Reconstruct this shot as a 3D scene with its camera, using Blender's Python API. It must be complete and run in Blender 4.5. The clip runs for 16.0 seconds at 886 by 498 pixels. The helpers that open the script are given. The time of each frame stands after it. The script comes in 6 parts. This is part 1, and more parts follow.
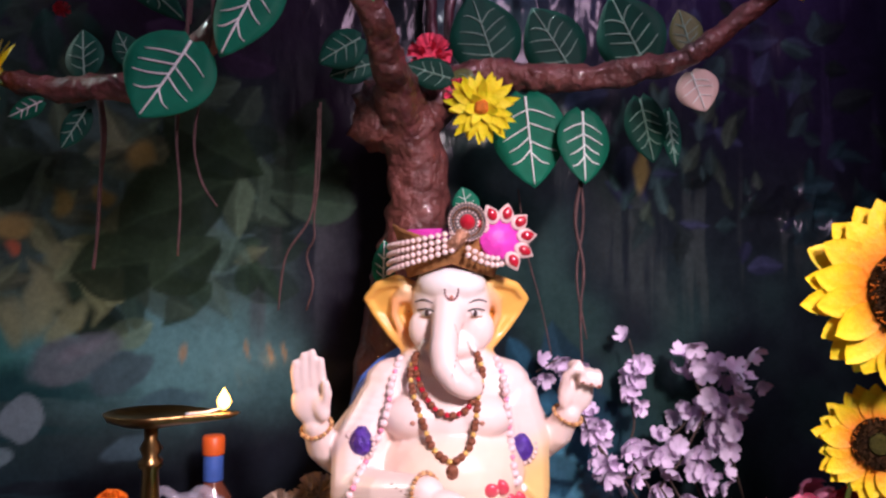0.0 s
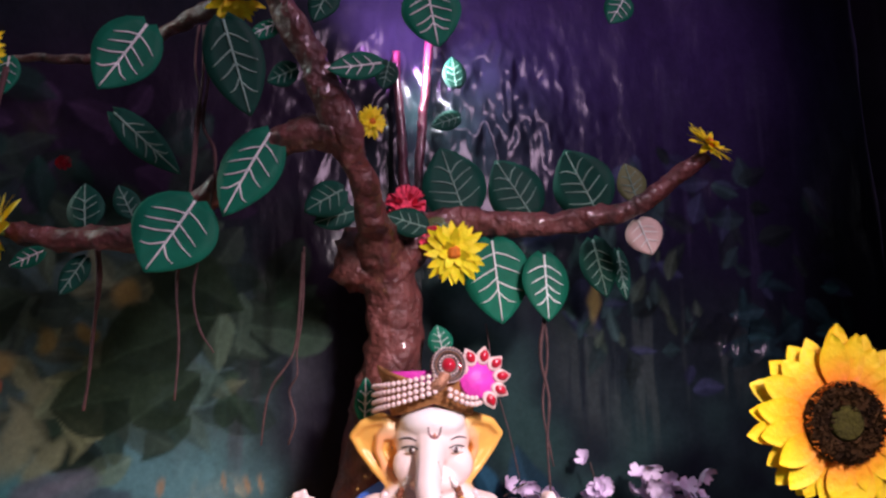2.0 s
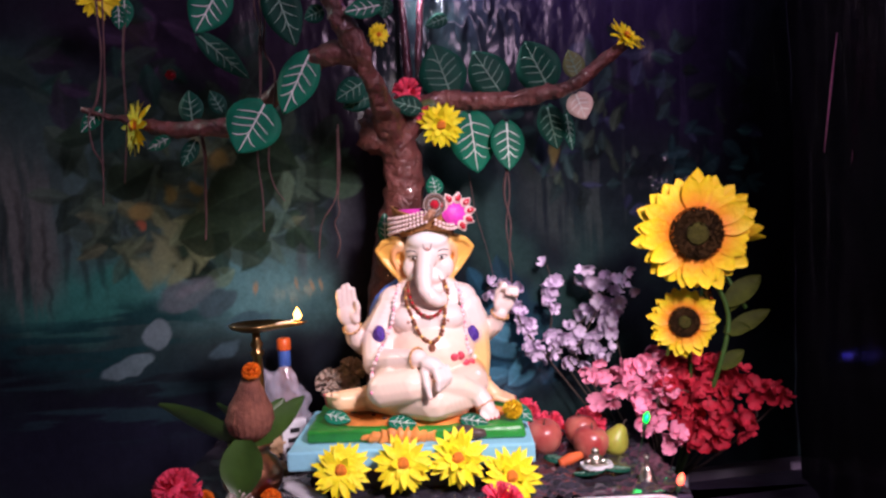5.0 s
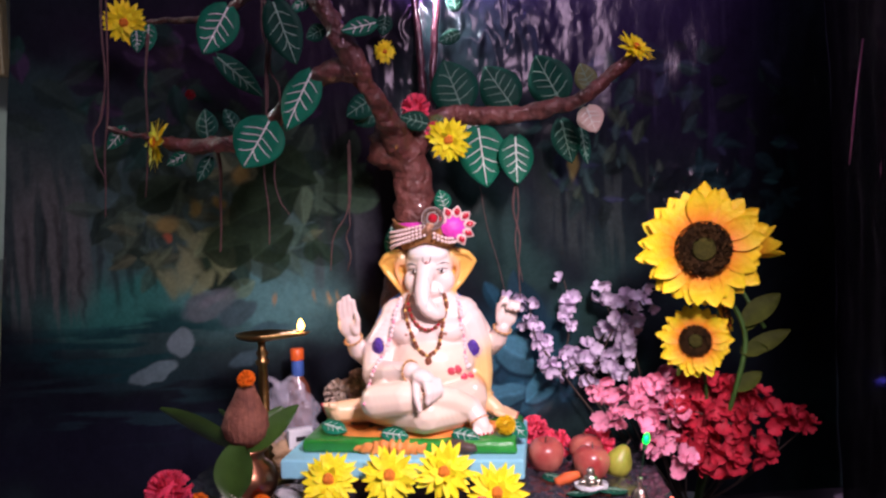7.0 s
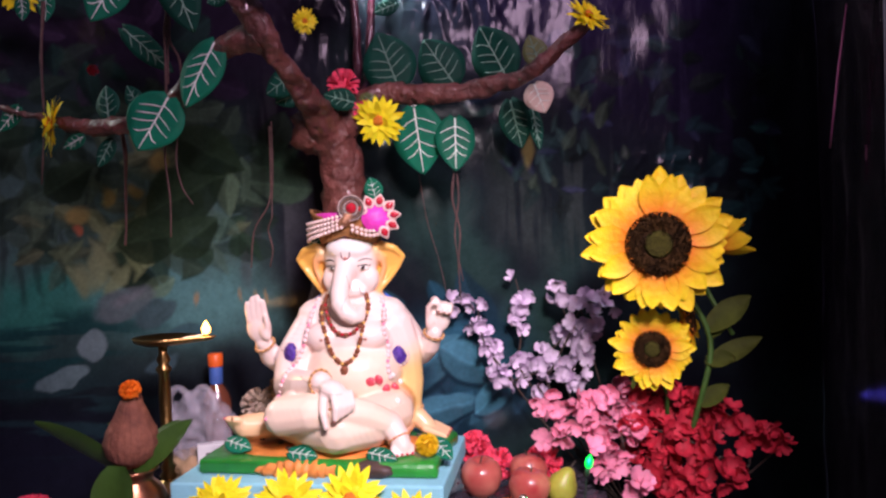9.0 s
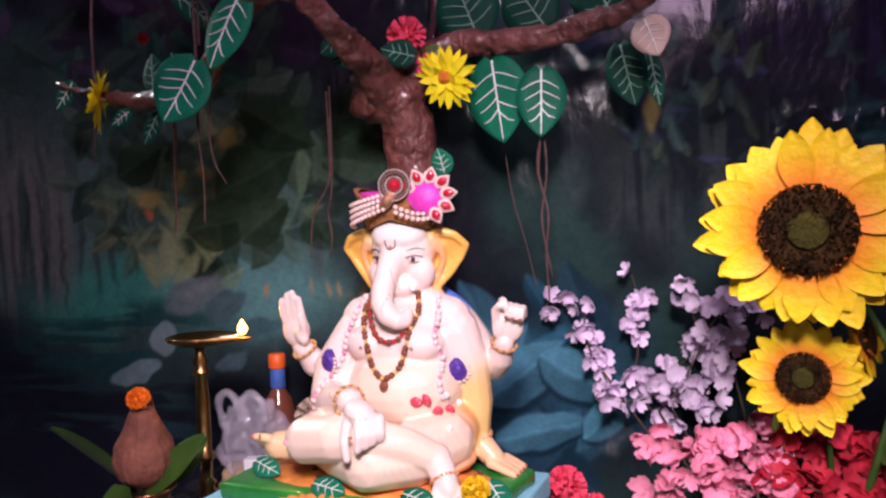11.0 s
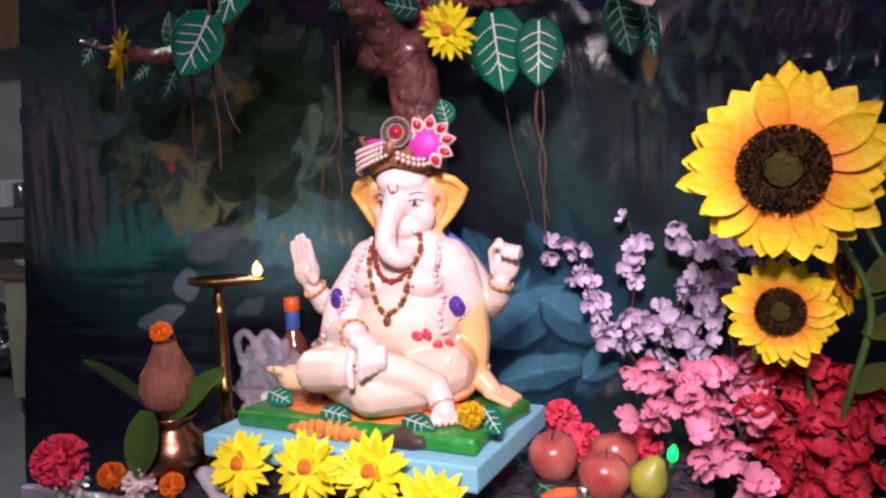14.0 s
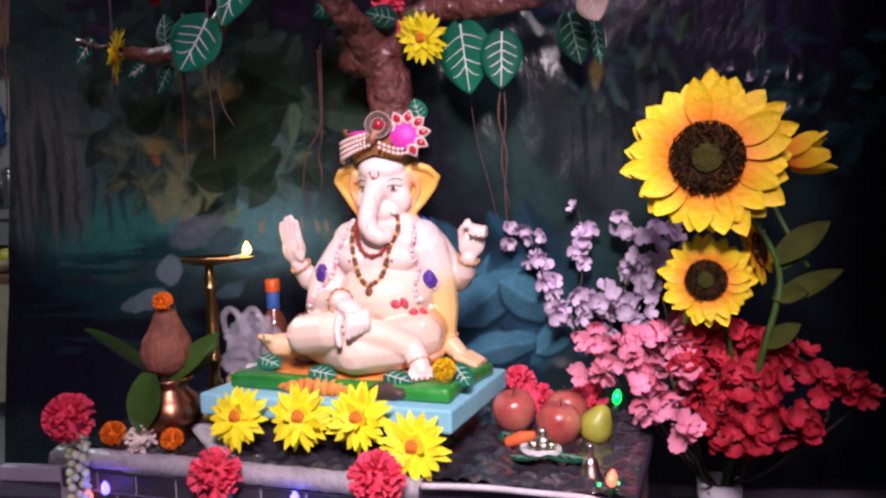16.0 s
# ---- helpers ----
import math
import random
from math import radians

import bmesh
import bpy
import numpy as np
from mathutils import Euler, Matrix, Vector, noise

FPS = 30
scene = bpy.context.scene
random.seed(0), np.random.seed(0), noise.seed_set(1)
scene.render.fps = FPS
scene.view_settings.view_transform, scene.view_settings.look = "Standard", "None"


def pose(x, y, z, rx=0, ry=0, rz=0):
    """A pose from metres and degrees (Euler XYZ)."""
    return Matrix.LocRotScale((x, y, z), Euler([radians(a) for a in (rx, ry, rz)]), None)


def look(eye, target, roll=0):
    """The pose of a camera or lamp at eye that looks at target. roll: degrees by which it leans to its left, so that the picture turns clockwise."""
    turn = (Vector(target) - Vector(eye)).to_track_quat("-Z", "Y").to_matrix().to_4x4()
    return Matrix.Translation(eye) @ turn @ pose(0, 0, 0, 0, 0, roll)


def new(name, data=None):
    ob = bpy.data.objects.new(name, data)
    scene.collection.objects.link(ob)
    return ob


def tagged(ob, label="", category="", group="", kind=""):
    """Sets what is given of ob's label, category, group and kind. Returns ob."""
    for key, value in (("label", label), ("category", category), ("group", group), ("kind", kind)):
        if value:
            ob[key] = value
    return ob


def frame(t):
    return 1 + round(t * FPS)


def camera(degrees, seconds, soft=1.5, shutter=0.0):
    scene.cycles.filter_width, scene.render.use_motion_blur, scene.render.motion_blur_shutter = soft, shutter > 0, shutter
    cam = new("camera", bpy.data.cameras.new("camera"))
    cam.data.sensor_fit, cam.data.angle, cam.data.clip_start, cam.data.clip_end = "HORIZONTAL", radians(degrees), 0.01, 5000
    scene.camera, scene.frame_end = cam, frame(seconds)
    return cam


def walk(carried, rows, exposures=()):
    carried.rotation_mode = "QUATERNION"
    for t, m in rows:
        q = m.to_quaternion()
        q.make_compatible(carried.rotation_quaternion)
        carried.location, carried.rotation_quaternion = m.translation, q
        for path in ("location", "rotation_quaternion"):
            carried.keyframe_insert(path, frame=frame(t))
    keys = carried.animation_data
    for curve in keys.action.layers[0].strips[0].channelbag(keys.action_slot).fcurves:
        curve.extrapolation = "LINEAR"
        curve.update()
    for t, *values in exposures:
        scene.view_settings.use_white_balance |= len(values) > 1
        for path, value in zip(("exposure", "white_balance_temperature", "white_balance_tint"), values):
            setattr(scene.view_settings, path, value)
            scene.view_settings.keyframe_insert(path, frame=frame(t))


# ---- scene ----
from mathutils.bvhtree import BVHTree

cam = camera(60.7, 16.0, soft=2.5)
METRES, EYE, TILT, LEAN, TURN = 2.0, 1.05, 3.0, 0.0, 0.0
ROWS = [
    (0.0, 0.0, 0.0, 0.0, 0.0, 0.0, -0.0),
    (0.5, -0.0064, -0.0015, 0.0053, -0.66, 2.49, -0.41),
    (1.0, -0.0138, -0.0152, 0.0123, -2.36, 4.62, -0.74),
    (1.5, -0.0246, -0.0283, 0.0181, -3.81, 5.66, 0.12),
    (2.0, -0.0291, -0.0433, 0.0278, -4.74, 7.25, 0.63),
    (2.5, -0.0259, -0.0626, 0.0339, -5.76, 4.31, 0.18),
    (3.0, -0.0155, -0.1055, 0.0371, -3.71, -0.16, 0.72),
    (3.5, 0.0006, -0.1748, 0.0343, -2.16, -4.34, 0.9),
    (4.0, 0.0039, -0.2337, 0.0485, -1.86, -6.3, 2.17),
    (6.5, 0.0466, -0.3325, 0.0476, 0.5, -5.08, 1.86),
    (7.0, 0.0948, -0.305, 0.0439, 5.37, -4.55, 2.69),
    (7.5, 0.1224, -0.2959, 0.0401, 6.29, -4.89, 3.72),
    (8.0, 0.1401, -0.2887, 0.0366, 7.19, -4.98, 4.04),
    (8.5, 0.1547, -0.2616, 0.0312, 6.61, -5.79, 2.84),
    (9.0, 0.1669, -0.2079, 0.0295, 6.43, -4.63, 2.53),
    (9.5, 0.1709, -0.1582, 0.0292, 7.81, -4.03, 2.98),
    (10.0, 0.1881, -0.1119, 0.0242, 13.5, -4.19, 2.41),
    (12.5, 0.2774, -0.0106, 0.0111, 24.54, -5.6, 5.36),
    (13.0, 0.2758, -0.019, 0.0107, 24.52, -5.6, 5.18),
    (13.5, 0.2748, -0.0377, 0.0057, 24.47, -7.63, 5.44),
    (14.0, 0.265, -0.0695, -0.0, 23.12, -7.42, 3.85),
    (14.5, 0.2576, -0.1, -0.0129, 23.8, -7.0, 3.35),
    (15.0, 0.2527, -0.12, -0.0264, 18.58, -6.82, 3.34),
    (15.5, 0.26, -0.1479, -0.0244, 18.18, -6.74, 2.1),
    (16.0, 0.271, -0.1535, -0.0195, 18.97, -6.43, 2.97),
]
walk(cam, [(t, pose(0, 0, EYE, TILT, LEAN, TURN) @ pose(METRES * x, METRES * y, METRES * z, 90 + pitch, roll, yaw)) for t, x, y, z, yaw, pitch, roll in ROWS])

# ---- world, lights ----
world = bpy.data.worlds.new("night")
scene.world = world
world.use_nodes = True
world.node_tree.nodes["Background"].inputs["Color"].default_value = (0.12, 0.075, 0.22, 1)
world.node_tree.nodes["Background"].inputs["Strength"].default_value = 0.3


def lamp(name, kind, eye, target, watts, colour, size=0.1, cone=60, blend=0.5):
    data = bpy.data.lights.new(name, kind)
    data.energy, data.color = watts, colour
    if kind == "AREA":
        data.shape, data.size = "DISK", size
    else:
        data.shadow_soft_size = size
    if kind == "SPOT":
        data.spot_size, data.spot_blend = radians(cone), blend
    ob = new(name, data)
    ob.matrix_world = look(eye, target)
    return ob


# the focus lamp that whitens the statue, and the violet stage lamp behind the tree's crown
lamp("focus_lamp", "SPOT", (0.52, -0.35, 1.62), (0.14, 0.88, 0.86), 114, (1.0, 0.84, 0.91), 0.10, 50, 0.9)
lamp("room_lamp", "AREA", (1.05, -1.0, 2.35), (-0.1, 1.0, 0.95), 31, (1.0, 0.66, 0.94), 0.7)
lamp("violet_lamp", "SPOT", (-0.02, 1.08, 1.70), (0.02, 1.22, 1.80), 16, (0.74, 0.28, 1.0), 0.03, 130, 0.8)
lamp("white_lamp", "SPOT", (0.0, 1.12, 1.66), (0.12, 1.24, 1.58), 9, (0.86, 0.88, 1.0), 0.02, 120, 0.8)
lamp("kitchen_lamp", "POINT", (-2.0, 1.2, 2.2), (0, 0, 0), 45, (0.85, 0.95, 0.93), 0.1)

# ---- materials ----


def mat(name, colour, rough=0.6, metal=0.0, vary=0.25, scale=40, bump=0.15, bscale=None, second=None, coat=0.0, emit=0.0, alpha=1.0, trans=0.0, rand=0.0, sss=0.0, spec=0.5):
    m = bpy.data.materials.new(name)
    m.use_nodes = True
    nt = m.node_tree
    b = nt.nodes["Principled BSDF"]
    co = nt.nodes.new("ShaderNodeTexCoord")
    n1 = nt.nodes.new("ShaderNodeTexNoise")
    n1.inputs["Scale"].default_value, n1.inputs["Detail"].default_value = scale, 5
    nt.links.new(co.outputs["Object"], n1.inputs["Vector"])
    n2 = nt.nodes.new("ShaderNodeTexNoise")
    n2.inputs["Scale"].default_value, n2.inputs["Detail"].default_value = scale / 6, 3
    nt.links.new(co.outputs["Object"], n2.inputs["Vector"])
    mx = nt.nodes.new("ShaderNodeMix")
    mx.data_type = "RGBA"
    mx.inputs["A"].default_value = (*[c * (1 - vary) for c in colour], 1)
    mx.inputs["B"].default_value = (*(second if second else [min(1, c * (1 + vary)) for c in colour]), 1)
    av = nt.nodes.new("ShaderNodeMath")
    av.operation = "ADD"
    nt.links.new(n1.outputs["Fac"], av.inputs[0])
    nt.links.new(n2.outputs["Fac"], av.inputs[1])
    rm = nt.nodes.new("ShaderNodeMapRange")
    rm.inputs["From Min"].default_value, rm.inputs["From Max"].default_value = 0.7, 1.3
    nt.links.new(av.outputs[0], rm.inputs["Value"])
    nt.links.new(rm.outputs[0], mx.inputs["Factor"])
    last = mx.outputs["Result"]
    if rand:
        info = nt.nodes.new("ShaderNodeObjectInfo")
        hs = nt.nodes.new("ShaderNodeHueSaturation")
        r2 = nt.nodes.new("ShaderNodeMapRange")
        r2.inputs["To Min"].default_value, r2.inputs["To Max"].default_value = 1 - rand, 1 + rand
        nt.links.new(info.outputs["Random"], r2.inputs["Value"])
        nt.links.new(r2.outputs[0], hs.inputs["Value"])
        nt.links.new(last, hs.inputs["Color"])
        last = hs.outputs["Color"]
    nt.links.new(last, b.inputs["Base Color"])
    b.inputs["Roughness"].default_value, b.inputs["Metallic"].default_value = rough, metal
    b.inputs["Coat Weight"].default_value = coat
    b.inputs["Specular IOR Level"].default_value = spec
    b.inputs["Alpha"].default_value = alpha
    b.inputs["Transmission Weight"].default_value = trans
    if sss:
        b.inputs["Subsurface Weight"].default_value = sss
        b.inputs["Subsurface Scale"].default_value = 0.004
    if emit:
        b.inputs["Emission Color"].default_value = (*colour, 1)
        b.inputs["Emission Strength"].default_value = emit
    if bump:
        nb = nt.nodes.new("ShaderNodeTexNoise")
        nb.inputs["Scale"].default_value, nb.inputs["Detail"].default_value = bscale or scale, 6
        nt.links.new(co.outputs["Object"], nb.inputs["Vector"])
        bp = nt.nodes.new("ShaderNodeBump")
        bp.inputs["Strength"].default_value, bp.inputs["Distance"].default_value = bump, 0.01
        nt.links.new(nb.outputs["Fac"], bp.inputs["Height"])
        nt.links.new(bp.outputs["Normal"], b.inputs["Normal"])
    return m


M_BARK = mat("brown_crumpled_paper", (0.070, 0.022, 0.018), 0.34, 0, 0.6, 38, 0.85, 85, second=(0.21, 0.070, 0.058), coat=0.6)
M_ROOT = mat("jute_string", (0.085, 0.045, 0.042), 0.85, 0, 0.4, 90, 0.4)
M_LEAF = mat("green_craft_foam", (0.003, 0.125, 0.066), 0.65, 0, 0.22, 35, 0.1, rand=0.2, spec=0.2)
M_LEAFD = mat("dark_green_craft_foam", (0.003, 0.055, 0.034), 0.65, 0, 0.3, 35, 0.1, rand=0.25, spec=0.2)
M_OLIVE = mat("olive_craft_foam", (0.10, 0.13, 0.04), 0.6, 0, 0.25, 35, 0.1)
M_PALE = mat("pale_pink_craft_foam", (0.48, 0.36, 0.30), 0.6, 0, 0.15, 35, 0.1)
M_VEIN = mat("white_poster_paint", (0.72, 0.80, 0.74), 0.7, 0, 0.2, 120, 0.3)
M_VEIND = mat("dull_green_white_paint", (0.20, 0.36, 0.27), 0.7, 0, 0.25, 120, 0.3)
M_YEL = mat("yellow_silk_petal", (0.78, 0.52, 0.008), 0.65, 0, 0.12, 60, 0.25, 90, rand=0.1)
M_ORC = mat("orange_flower_heart", (0.72, 0.20, 0.012), 0.8, 0, 0.35, 120, 0.6)
M_SEED = mat("brown_seed_disc", (0.020, 0.009, 0.003), 0.85, 0, 0.6, 260, 0.4, 300, second=(0.062, 0.028, 0.006), spec=0.2)
M_SEEDG = mat("olive_seed_heart", (0.050, 0.046, 0.007), 0.85, 0, 0.5, 260, 0.5, 300, spec=0.2)
M_STEM = mat("green_plastic_stem", (0.05, 0.12, 0.02), 0.5, 0, 0.3, 50, 0.1)
M_SUNLEAF = mat("dull_green_silk_leaf", (0.058, 0.074, 0.012), 0.7, 0, 0.45, 30, 0.2, spec=0.15)
M_LILAC = mat("lilac_silk_blossom", (0.74, 0.60, 0.78), 0.7, 0, 0.15, 60, 0.2, rand=0.14)
M_PINK = mat("pink_silk_blossom", (0.84, 0.29, 0.43), 0.7, 0, 0.2, 60, 0.2, rand=0.15)
M_RED = mat("crimson_silk_blossom", (0.50, 0.016, 0.040), 0.7, 0, 0.25, 60, 0.2, rand=0.2)
M_TWIG = mat("brown_wire_twig", (0.06, 0.04, 0.03), 0.7, 0, 0.3, 90, 0.2)
M_CARN = mat("magenta_red_fabric", (0.82, 0.065, 0.135), 0.75, 0, 0.25, 90, 0.4, rand=0.12)
M_MARI = mat("orange_marigold", (0.85, 0.20, 0.004), 0.75, 0, 0.2, 120, 0.5, rand=0.1)
M_WHITEF = mat("white_flower", (0.78, 0.68, 0.62), 0.75, 0, 0.12, 120, 0.4)
M_BRASS = mat("worn_brass", (0.30, 0.18, 0.07), 0.3, 1.0, 0.3, 50, 0.12)
M_COPPER = mat("copper_pot", (0.34, 0.15, 0.085), 0.3, 1.0, 0.3, 40, 0.12)
M_SILVER = mat("silver_metal", (0.62, 0.58, 0.52), 0.28, 1.0, 0.25, 60, 0.3)
M_STEEL = mat("steel_vessel", (0.55, 0.57, 0.57), 0.25, 1.0, 0.1, 20, 0.02)
M_COCO = mat("husked_coconut", (0.17, 0.048, 0.032), 0.8, 0, 0.5, 60, 0.4, 160, second=(0.27, 0.10, 0.06))
M_MANGO = mat("green_mango_leaf", (0.035, 0.085, 0.012), 0.45, 0, 0.3, 25, 0.15)
M_APPLE = mat("red_apple_skin", (0.50, 0.050, 0.055), 0.3, 0, 0.3, 24, 0.03, second=(0.66, 0.24, 0.17), coat=0.2)
M_PEAR = mat("green_pear_skin", (0.38, 0.36, 0.05), 0.4, 0, 0.25, 40, 0.05)
M_BLUE = mat("pale_blue_foam_board", (0.25, 0.58, 0.70), 0.8, 0, 0.08, 90, 0.08, 300)
M_GREEN = mat("glossy_green_enamel", (0.02, 0.24, 0.03), 0.35, 0, 0.3, 30, 0.35, 45, coat=0.3)
M_ORANGE = mat("orange_spotted_hide_paint", (0.75, 0.26, 0.06), 0.45, 0, 0.35, 40, 0.4, 50)
M_DKBRN = mat("dark_brown_paint", (0.06, 0.035, 0.03), 0.5, 0, 0.4, 40, 0.4)
M_TURB = mat("brown_felt", (0.30, 0.13, 0.04), 0.9, 0, 0.25, 120, 0.5)
M_MAG = mat("magenta_satin", (0.72, 0.05, 0.45), 0.5, 0, 0.2, 80, 0.3)
M_PEARL = mat("pink_pearl", (0.76, 0.58, 0.54), 0.25, 0, 0.1, 60, 0, coat=0.4)
M_GOLDP = mat("antique_gold_beads", (0.34, 0.17, 0.10), 0.4, 0.5, 0.4, 200, 0.5)
M_RUBY = mat("ruby_glass", (0.45, 0.012, 0.03), 0.12, 0, 0.2, 60, 0, coat=0.8)
M_BEAD = mat("brown_rudraksha_bead", (0.20, 0.065, 0.03), 0.6, 0, 0.5, 180, 0.6)
M_GOLDB = mat("yellow_bead", (0.72, 0.45, 0.13), 0.4, 0.2, 0.3, 100, 0.2)
M_PURP = mat("violet_foil", (0.09, 0.035, 0.33), 0.35, 0.2, 0.4, 120, 0.6)
M_GARW = mat("white_pink_garland", (0.80, 0.62, 0.62), 0.6, 0, 0.2, 160, 0.4)
M_BRICK = mat("dark_slate_brick_print", (0.050, 0.046, 0.062), 0.5, 0, 0.5, 30, 0.4, rand=0.35)
M_JOINT = mat("pale_grey_joint_print", (0.42, 0.40, 0.45), 0.6, 0, 0.2, 60, 0.2)
M_LACE = mat("white_plastic_lace", (0.70, 0.66, 0.71), 0.3, 0, 0.25, 160, 0.08, 60, coat=0.4)
M_FOIL = mat("dark_crumpled_plastic", (0.034, 0.030, 0.040), 0.10, 0, 0.5, 20, 0.5, 30, coat=1.0)
M_WHITEP = mat("white_painted_wood", (0.62, 0.60, 0.68), 0.5, 0, 0.12, 20, 0.1)
M_PAPER = mat("white_paper", (0.72, 0.72, 0.74), 0.6, 0, 0.08, 30, 0.1)
M_BAG = mat("crumpled_clear_bag", (0.80, 0.76, 0.90), 0.12, 0, 0.15, 24, 0.35, 30, alpha=0.20, coat=0.8)
M_AMBER = mat("amber_bottle_glass", (0.16, 0.05, 0.03), 0.12, 0, 0.2, 20, 0, coat=0.8)
M_CAP = mat("orange_plastic_cap", (0.72, 0.12, 0.02), 0.4, 0, 0.1, 60, 0.05)
M_BLUEL = mat("blue_paper_label", (0.05, 0.12, 0.42), 0.5, 0, 0.2, 60, 0.05)
M_DRY = mat("dry_beige_flowers", (0.48, 0.37, 0.30), 0.85, 0, 0.4, 90, 0.5, rand=0.25)
M_BUDS = mat("pale_green_buds", (0.62, 0.68, 0.46), 0.6, 0, 0.25, 60, 0.2, rand=0.15)
M_WALL = mat("grey_green_wall_paint", (0.52, 0.55, 0.52), 0.8, 0, 0.1, 6, 0.1)
M_ROOM = mat("dim_room_paint", (0.30, 0.28, 0.34), 0.85, 0, 0.12, 6, 0.1)
M_FLOOR = mat("grey_floor_tile", (0.22, 0.23, 0.23), 0.35, 0, 0.25, 4, 0.05)
M_CEIL = mat("ceiling_paint", (0.45, 0.43, 0.48), 0.85, 0, 0.1, 6, 0.1)
M_SHELF = mat("grey_stone_shelf", (0.24, 0.25, 0.25), 0.4, 0, 0.25, 20, 0.1)
M_BEIGE = mat("beige_board", (0.34, 0.32, 0.20), 0.6, 0, 0.2, 20, 0.1)
M_BLACKW = mat("black_wire", (0.01, 0.01, 0.012), 0.5, 0, 0.2, 60, 0)
M_GREENW = mat("green_wire", (0.01, 0.05, 0.02), 0.5, 0, 0.2, 60, 0)
M_FLAME = mat("lamp_flame", (1.0, 0.50, 0.10), 0.5, 0, 0.0, 60, 0, emit=11)
M_LEDG = mat("lit_green_bulb", (0.0, 0.80, 0.06), 0.3, 0, 0, 60, 0, emit=2.5)
M_LEDR = mat("lit_red_bulb", (1.0, 0.10, 0.06), 0.3, 0, 0, 60, 0, emit=4)
M_LEDB = mat("lit_blue_bulb", (0.10, 0.08, 1.0), 0.3, 0, 0, 60, 0, emit=7)
M_MAGSTEM = mat("magenta_foil_stem", (0.06, 0.010, 0.020), 0.35, 0.1, 0.4, 40, 0.7, coat=0.4)
M_SILL = mat("dark_violet_cloth", (0.05, 0.035, 0.07), 0.8, 0, 0.3, 20, 0.3)
M_WOOD = mat("brown_table_wood", (0.16, 0.09, 0.05), 0.5, 0, 0.3, 14, 0.15)


def print_material():
    """Glossy printed jungle sheet: ink from the mesh's print, dot grain, creases."""
    m = bpy.data.materials.new("printed_jungle_sheet")
    m.use_nodes = True
    nt = m.node_tree
    b = nt.nodes["Principled BSDF"]
    co = nt.nodes.new("ShaderNodeTexCoord")

    def noise_tex(scale, detail, sz=(1, 1, 1)):
        n = nt.nodes.new("ShaderNodeTexNoise")
        n.inputs["Scale"].default_value, n.inputs["Detail"].default_value = scale, detail
        mp = nt.nodes.new("ShaderNodeMapping")
        mp.inputs["Scale"].default_value = sz
        nt.links.new(co.outputs["Object"], mp.inputs["Vector"])
        nt.links.new(mp.outputs["Vector"], n.inputs["Vector"])
        return n

    ink = nt.nodes.new("ShaderNodeAttribute")
    ink.attribute_name = "ink"
    grain = noise_tex(120, 4)
    r = nt.nodes.new("ShaderNodeMapRange")
    r.inputs["To Min"].default_value, r.inputs["To Max"].default_value = 0.75, 1.25
    nt.links.new(grain.outputs["Fac"], r.inputs["Value"])
    hs = nt.nodes.new("ShaderNodeHueSaturation")
    nt.links.new(r.outputs[0], hs.inputs["Value"])
    nt.links.new(ink.outputs["Color"], hs.inputs["Color"])
    nt.links.new(hs.outputs["Color"], b.inputs["Base Color"])
    b.inputs["Roughness"].default_value = 0.19
    b.inputs["Specular IOR Level"].default_value = 0.20
    wide, fine = noise_tex(5, 5, (2.2, 1, 1)), noise_tex(22, 4, (1, 1, 0.6))
    ad = nt.nodes.new("ShaderNodeMath")
    ad.operation = "MULTIPLY_ADD"
    nt.links.new(fine.outputs["Fac"], ad.inputs[0])
    ad.inputs[1].default_value = 0.18
    nt.links.new(wide.outputs["Fac"], ad.inputs[2])
    bp = nt.nodes.new("ShaderNodeBump")
    bp.inputs["Strength"].default_value, bp.inputs["Distance"].default_value = 0.13, 0.05
    nt.links.new(ad.outputs[0], bp.inputs["Height"])
    nt.links.new(bp.outputs["Normal"], b.inputs["Normal"])
    return m


M_PRINT = print_material()


def paint_material():
    """Enamel on plaster: the colours airbrushed on the cast figure."""
    m = bpy.data.materials.new("enamelled_plaster")
    m.use_nodes = True
    nt = m.node_tree
    b = nt.nodes["Principled BSDF"]
    at_ = nt.nodes.new("ShaderNodeAttribute")
    at_.attribute_name = "paint"
    n = nt.nodes.new("ShaderNodeTexNoise")
    n.inputs["Scale"].default_value, n.inputs["Detail"].default_value = 35, 4
    co = nt.nodes.new("ShaderNodeTexCoord")
    nt.links.new(co.outputs["Object"], n.inputs["Vector"])
    hs = nt.nodes.new("ShaderNodeHueSaturation")
    r = nt.nodes.new("ShaderNodeMapRange")
    r.inputs["To Min"].default_value, r.inputs["To Max"].default_value = 0.92, 1.08
    nt.links.new(n.outputs["Fac"], r.inputs["Value"])
    nt.links.new(r.outputs[0], hs.inputs["Value"])
    nt.links.new(at_.outputs["Color"], hs.inputs["Color"])
    nt.links.new(hs.outputs["Color"], b.inputs["Base Color"])
    b.inputs["Roughness"].default_value = 0.34
    b.inputs["Coat Weight"].default_value = 0.25
    return m


M_PAINT = paint_material()

# ---- mesh helpers ----


def part(name, bm, material, parent=None, label="", smooth=True, m=None):
    me = bm if isinstance(bm, bpy.types.Mesh) else bpy.data.meshes.new(name)
    if me is not bm:
        bm.to_mesh(me)
        bm.free()
        for f in me.polygons:
            f.use_smooth = smooth
    if material and not me.materials:
        me.materials.append(material)
    ob = new(name, me)
    if parent:
        ob.parent = parent
    if m is not None:
        ob.matrix_basis = m
    if label:
        tagged(ob, label)
    return ob


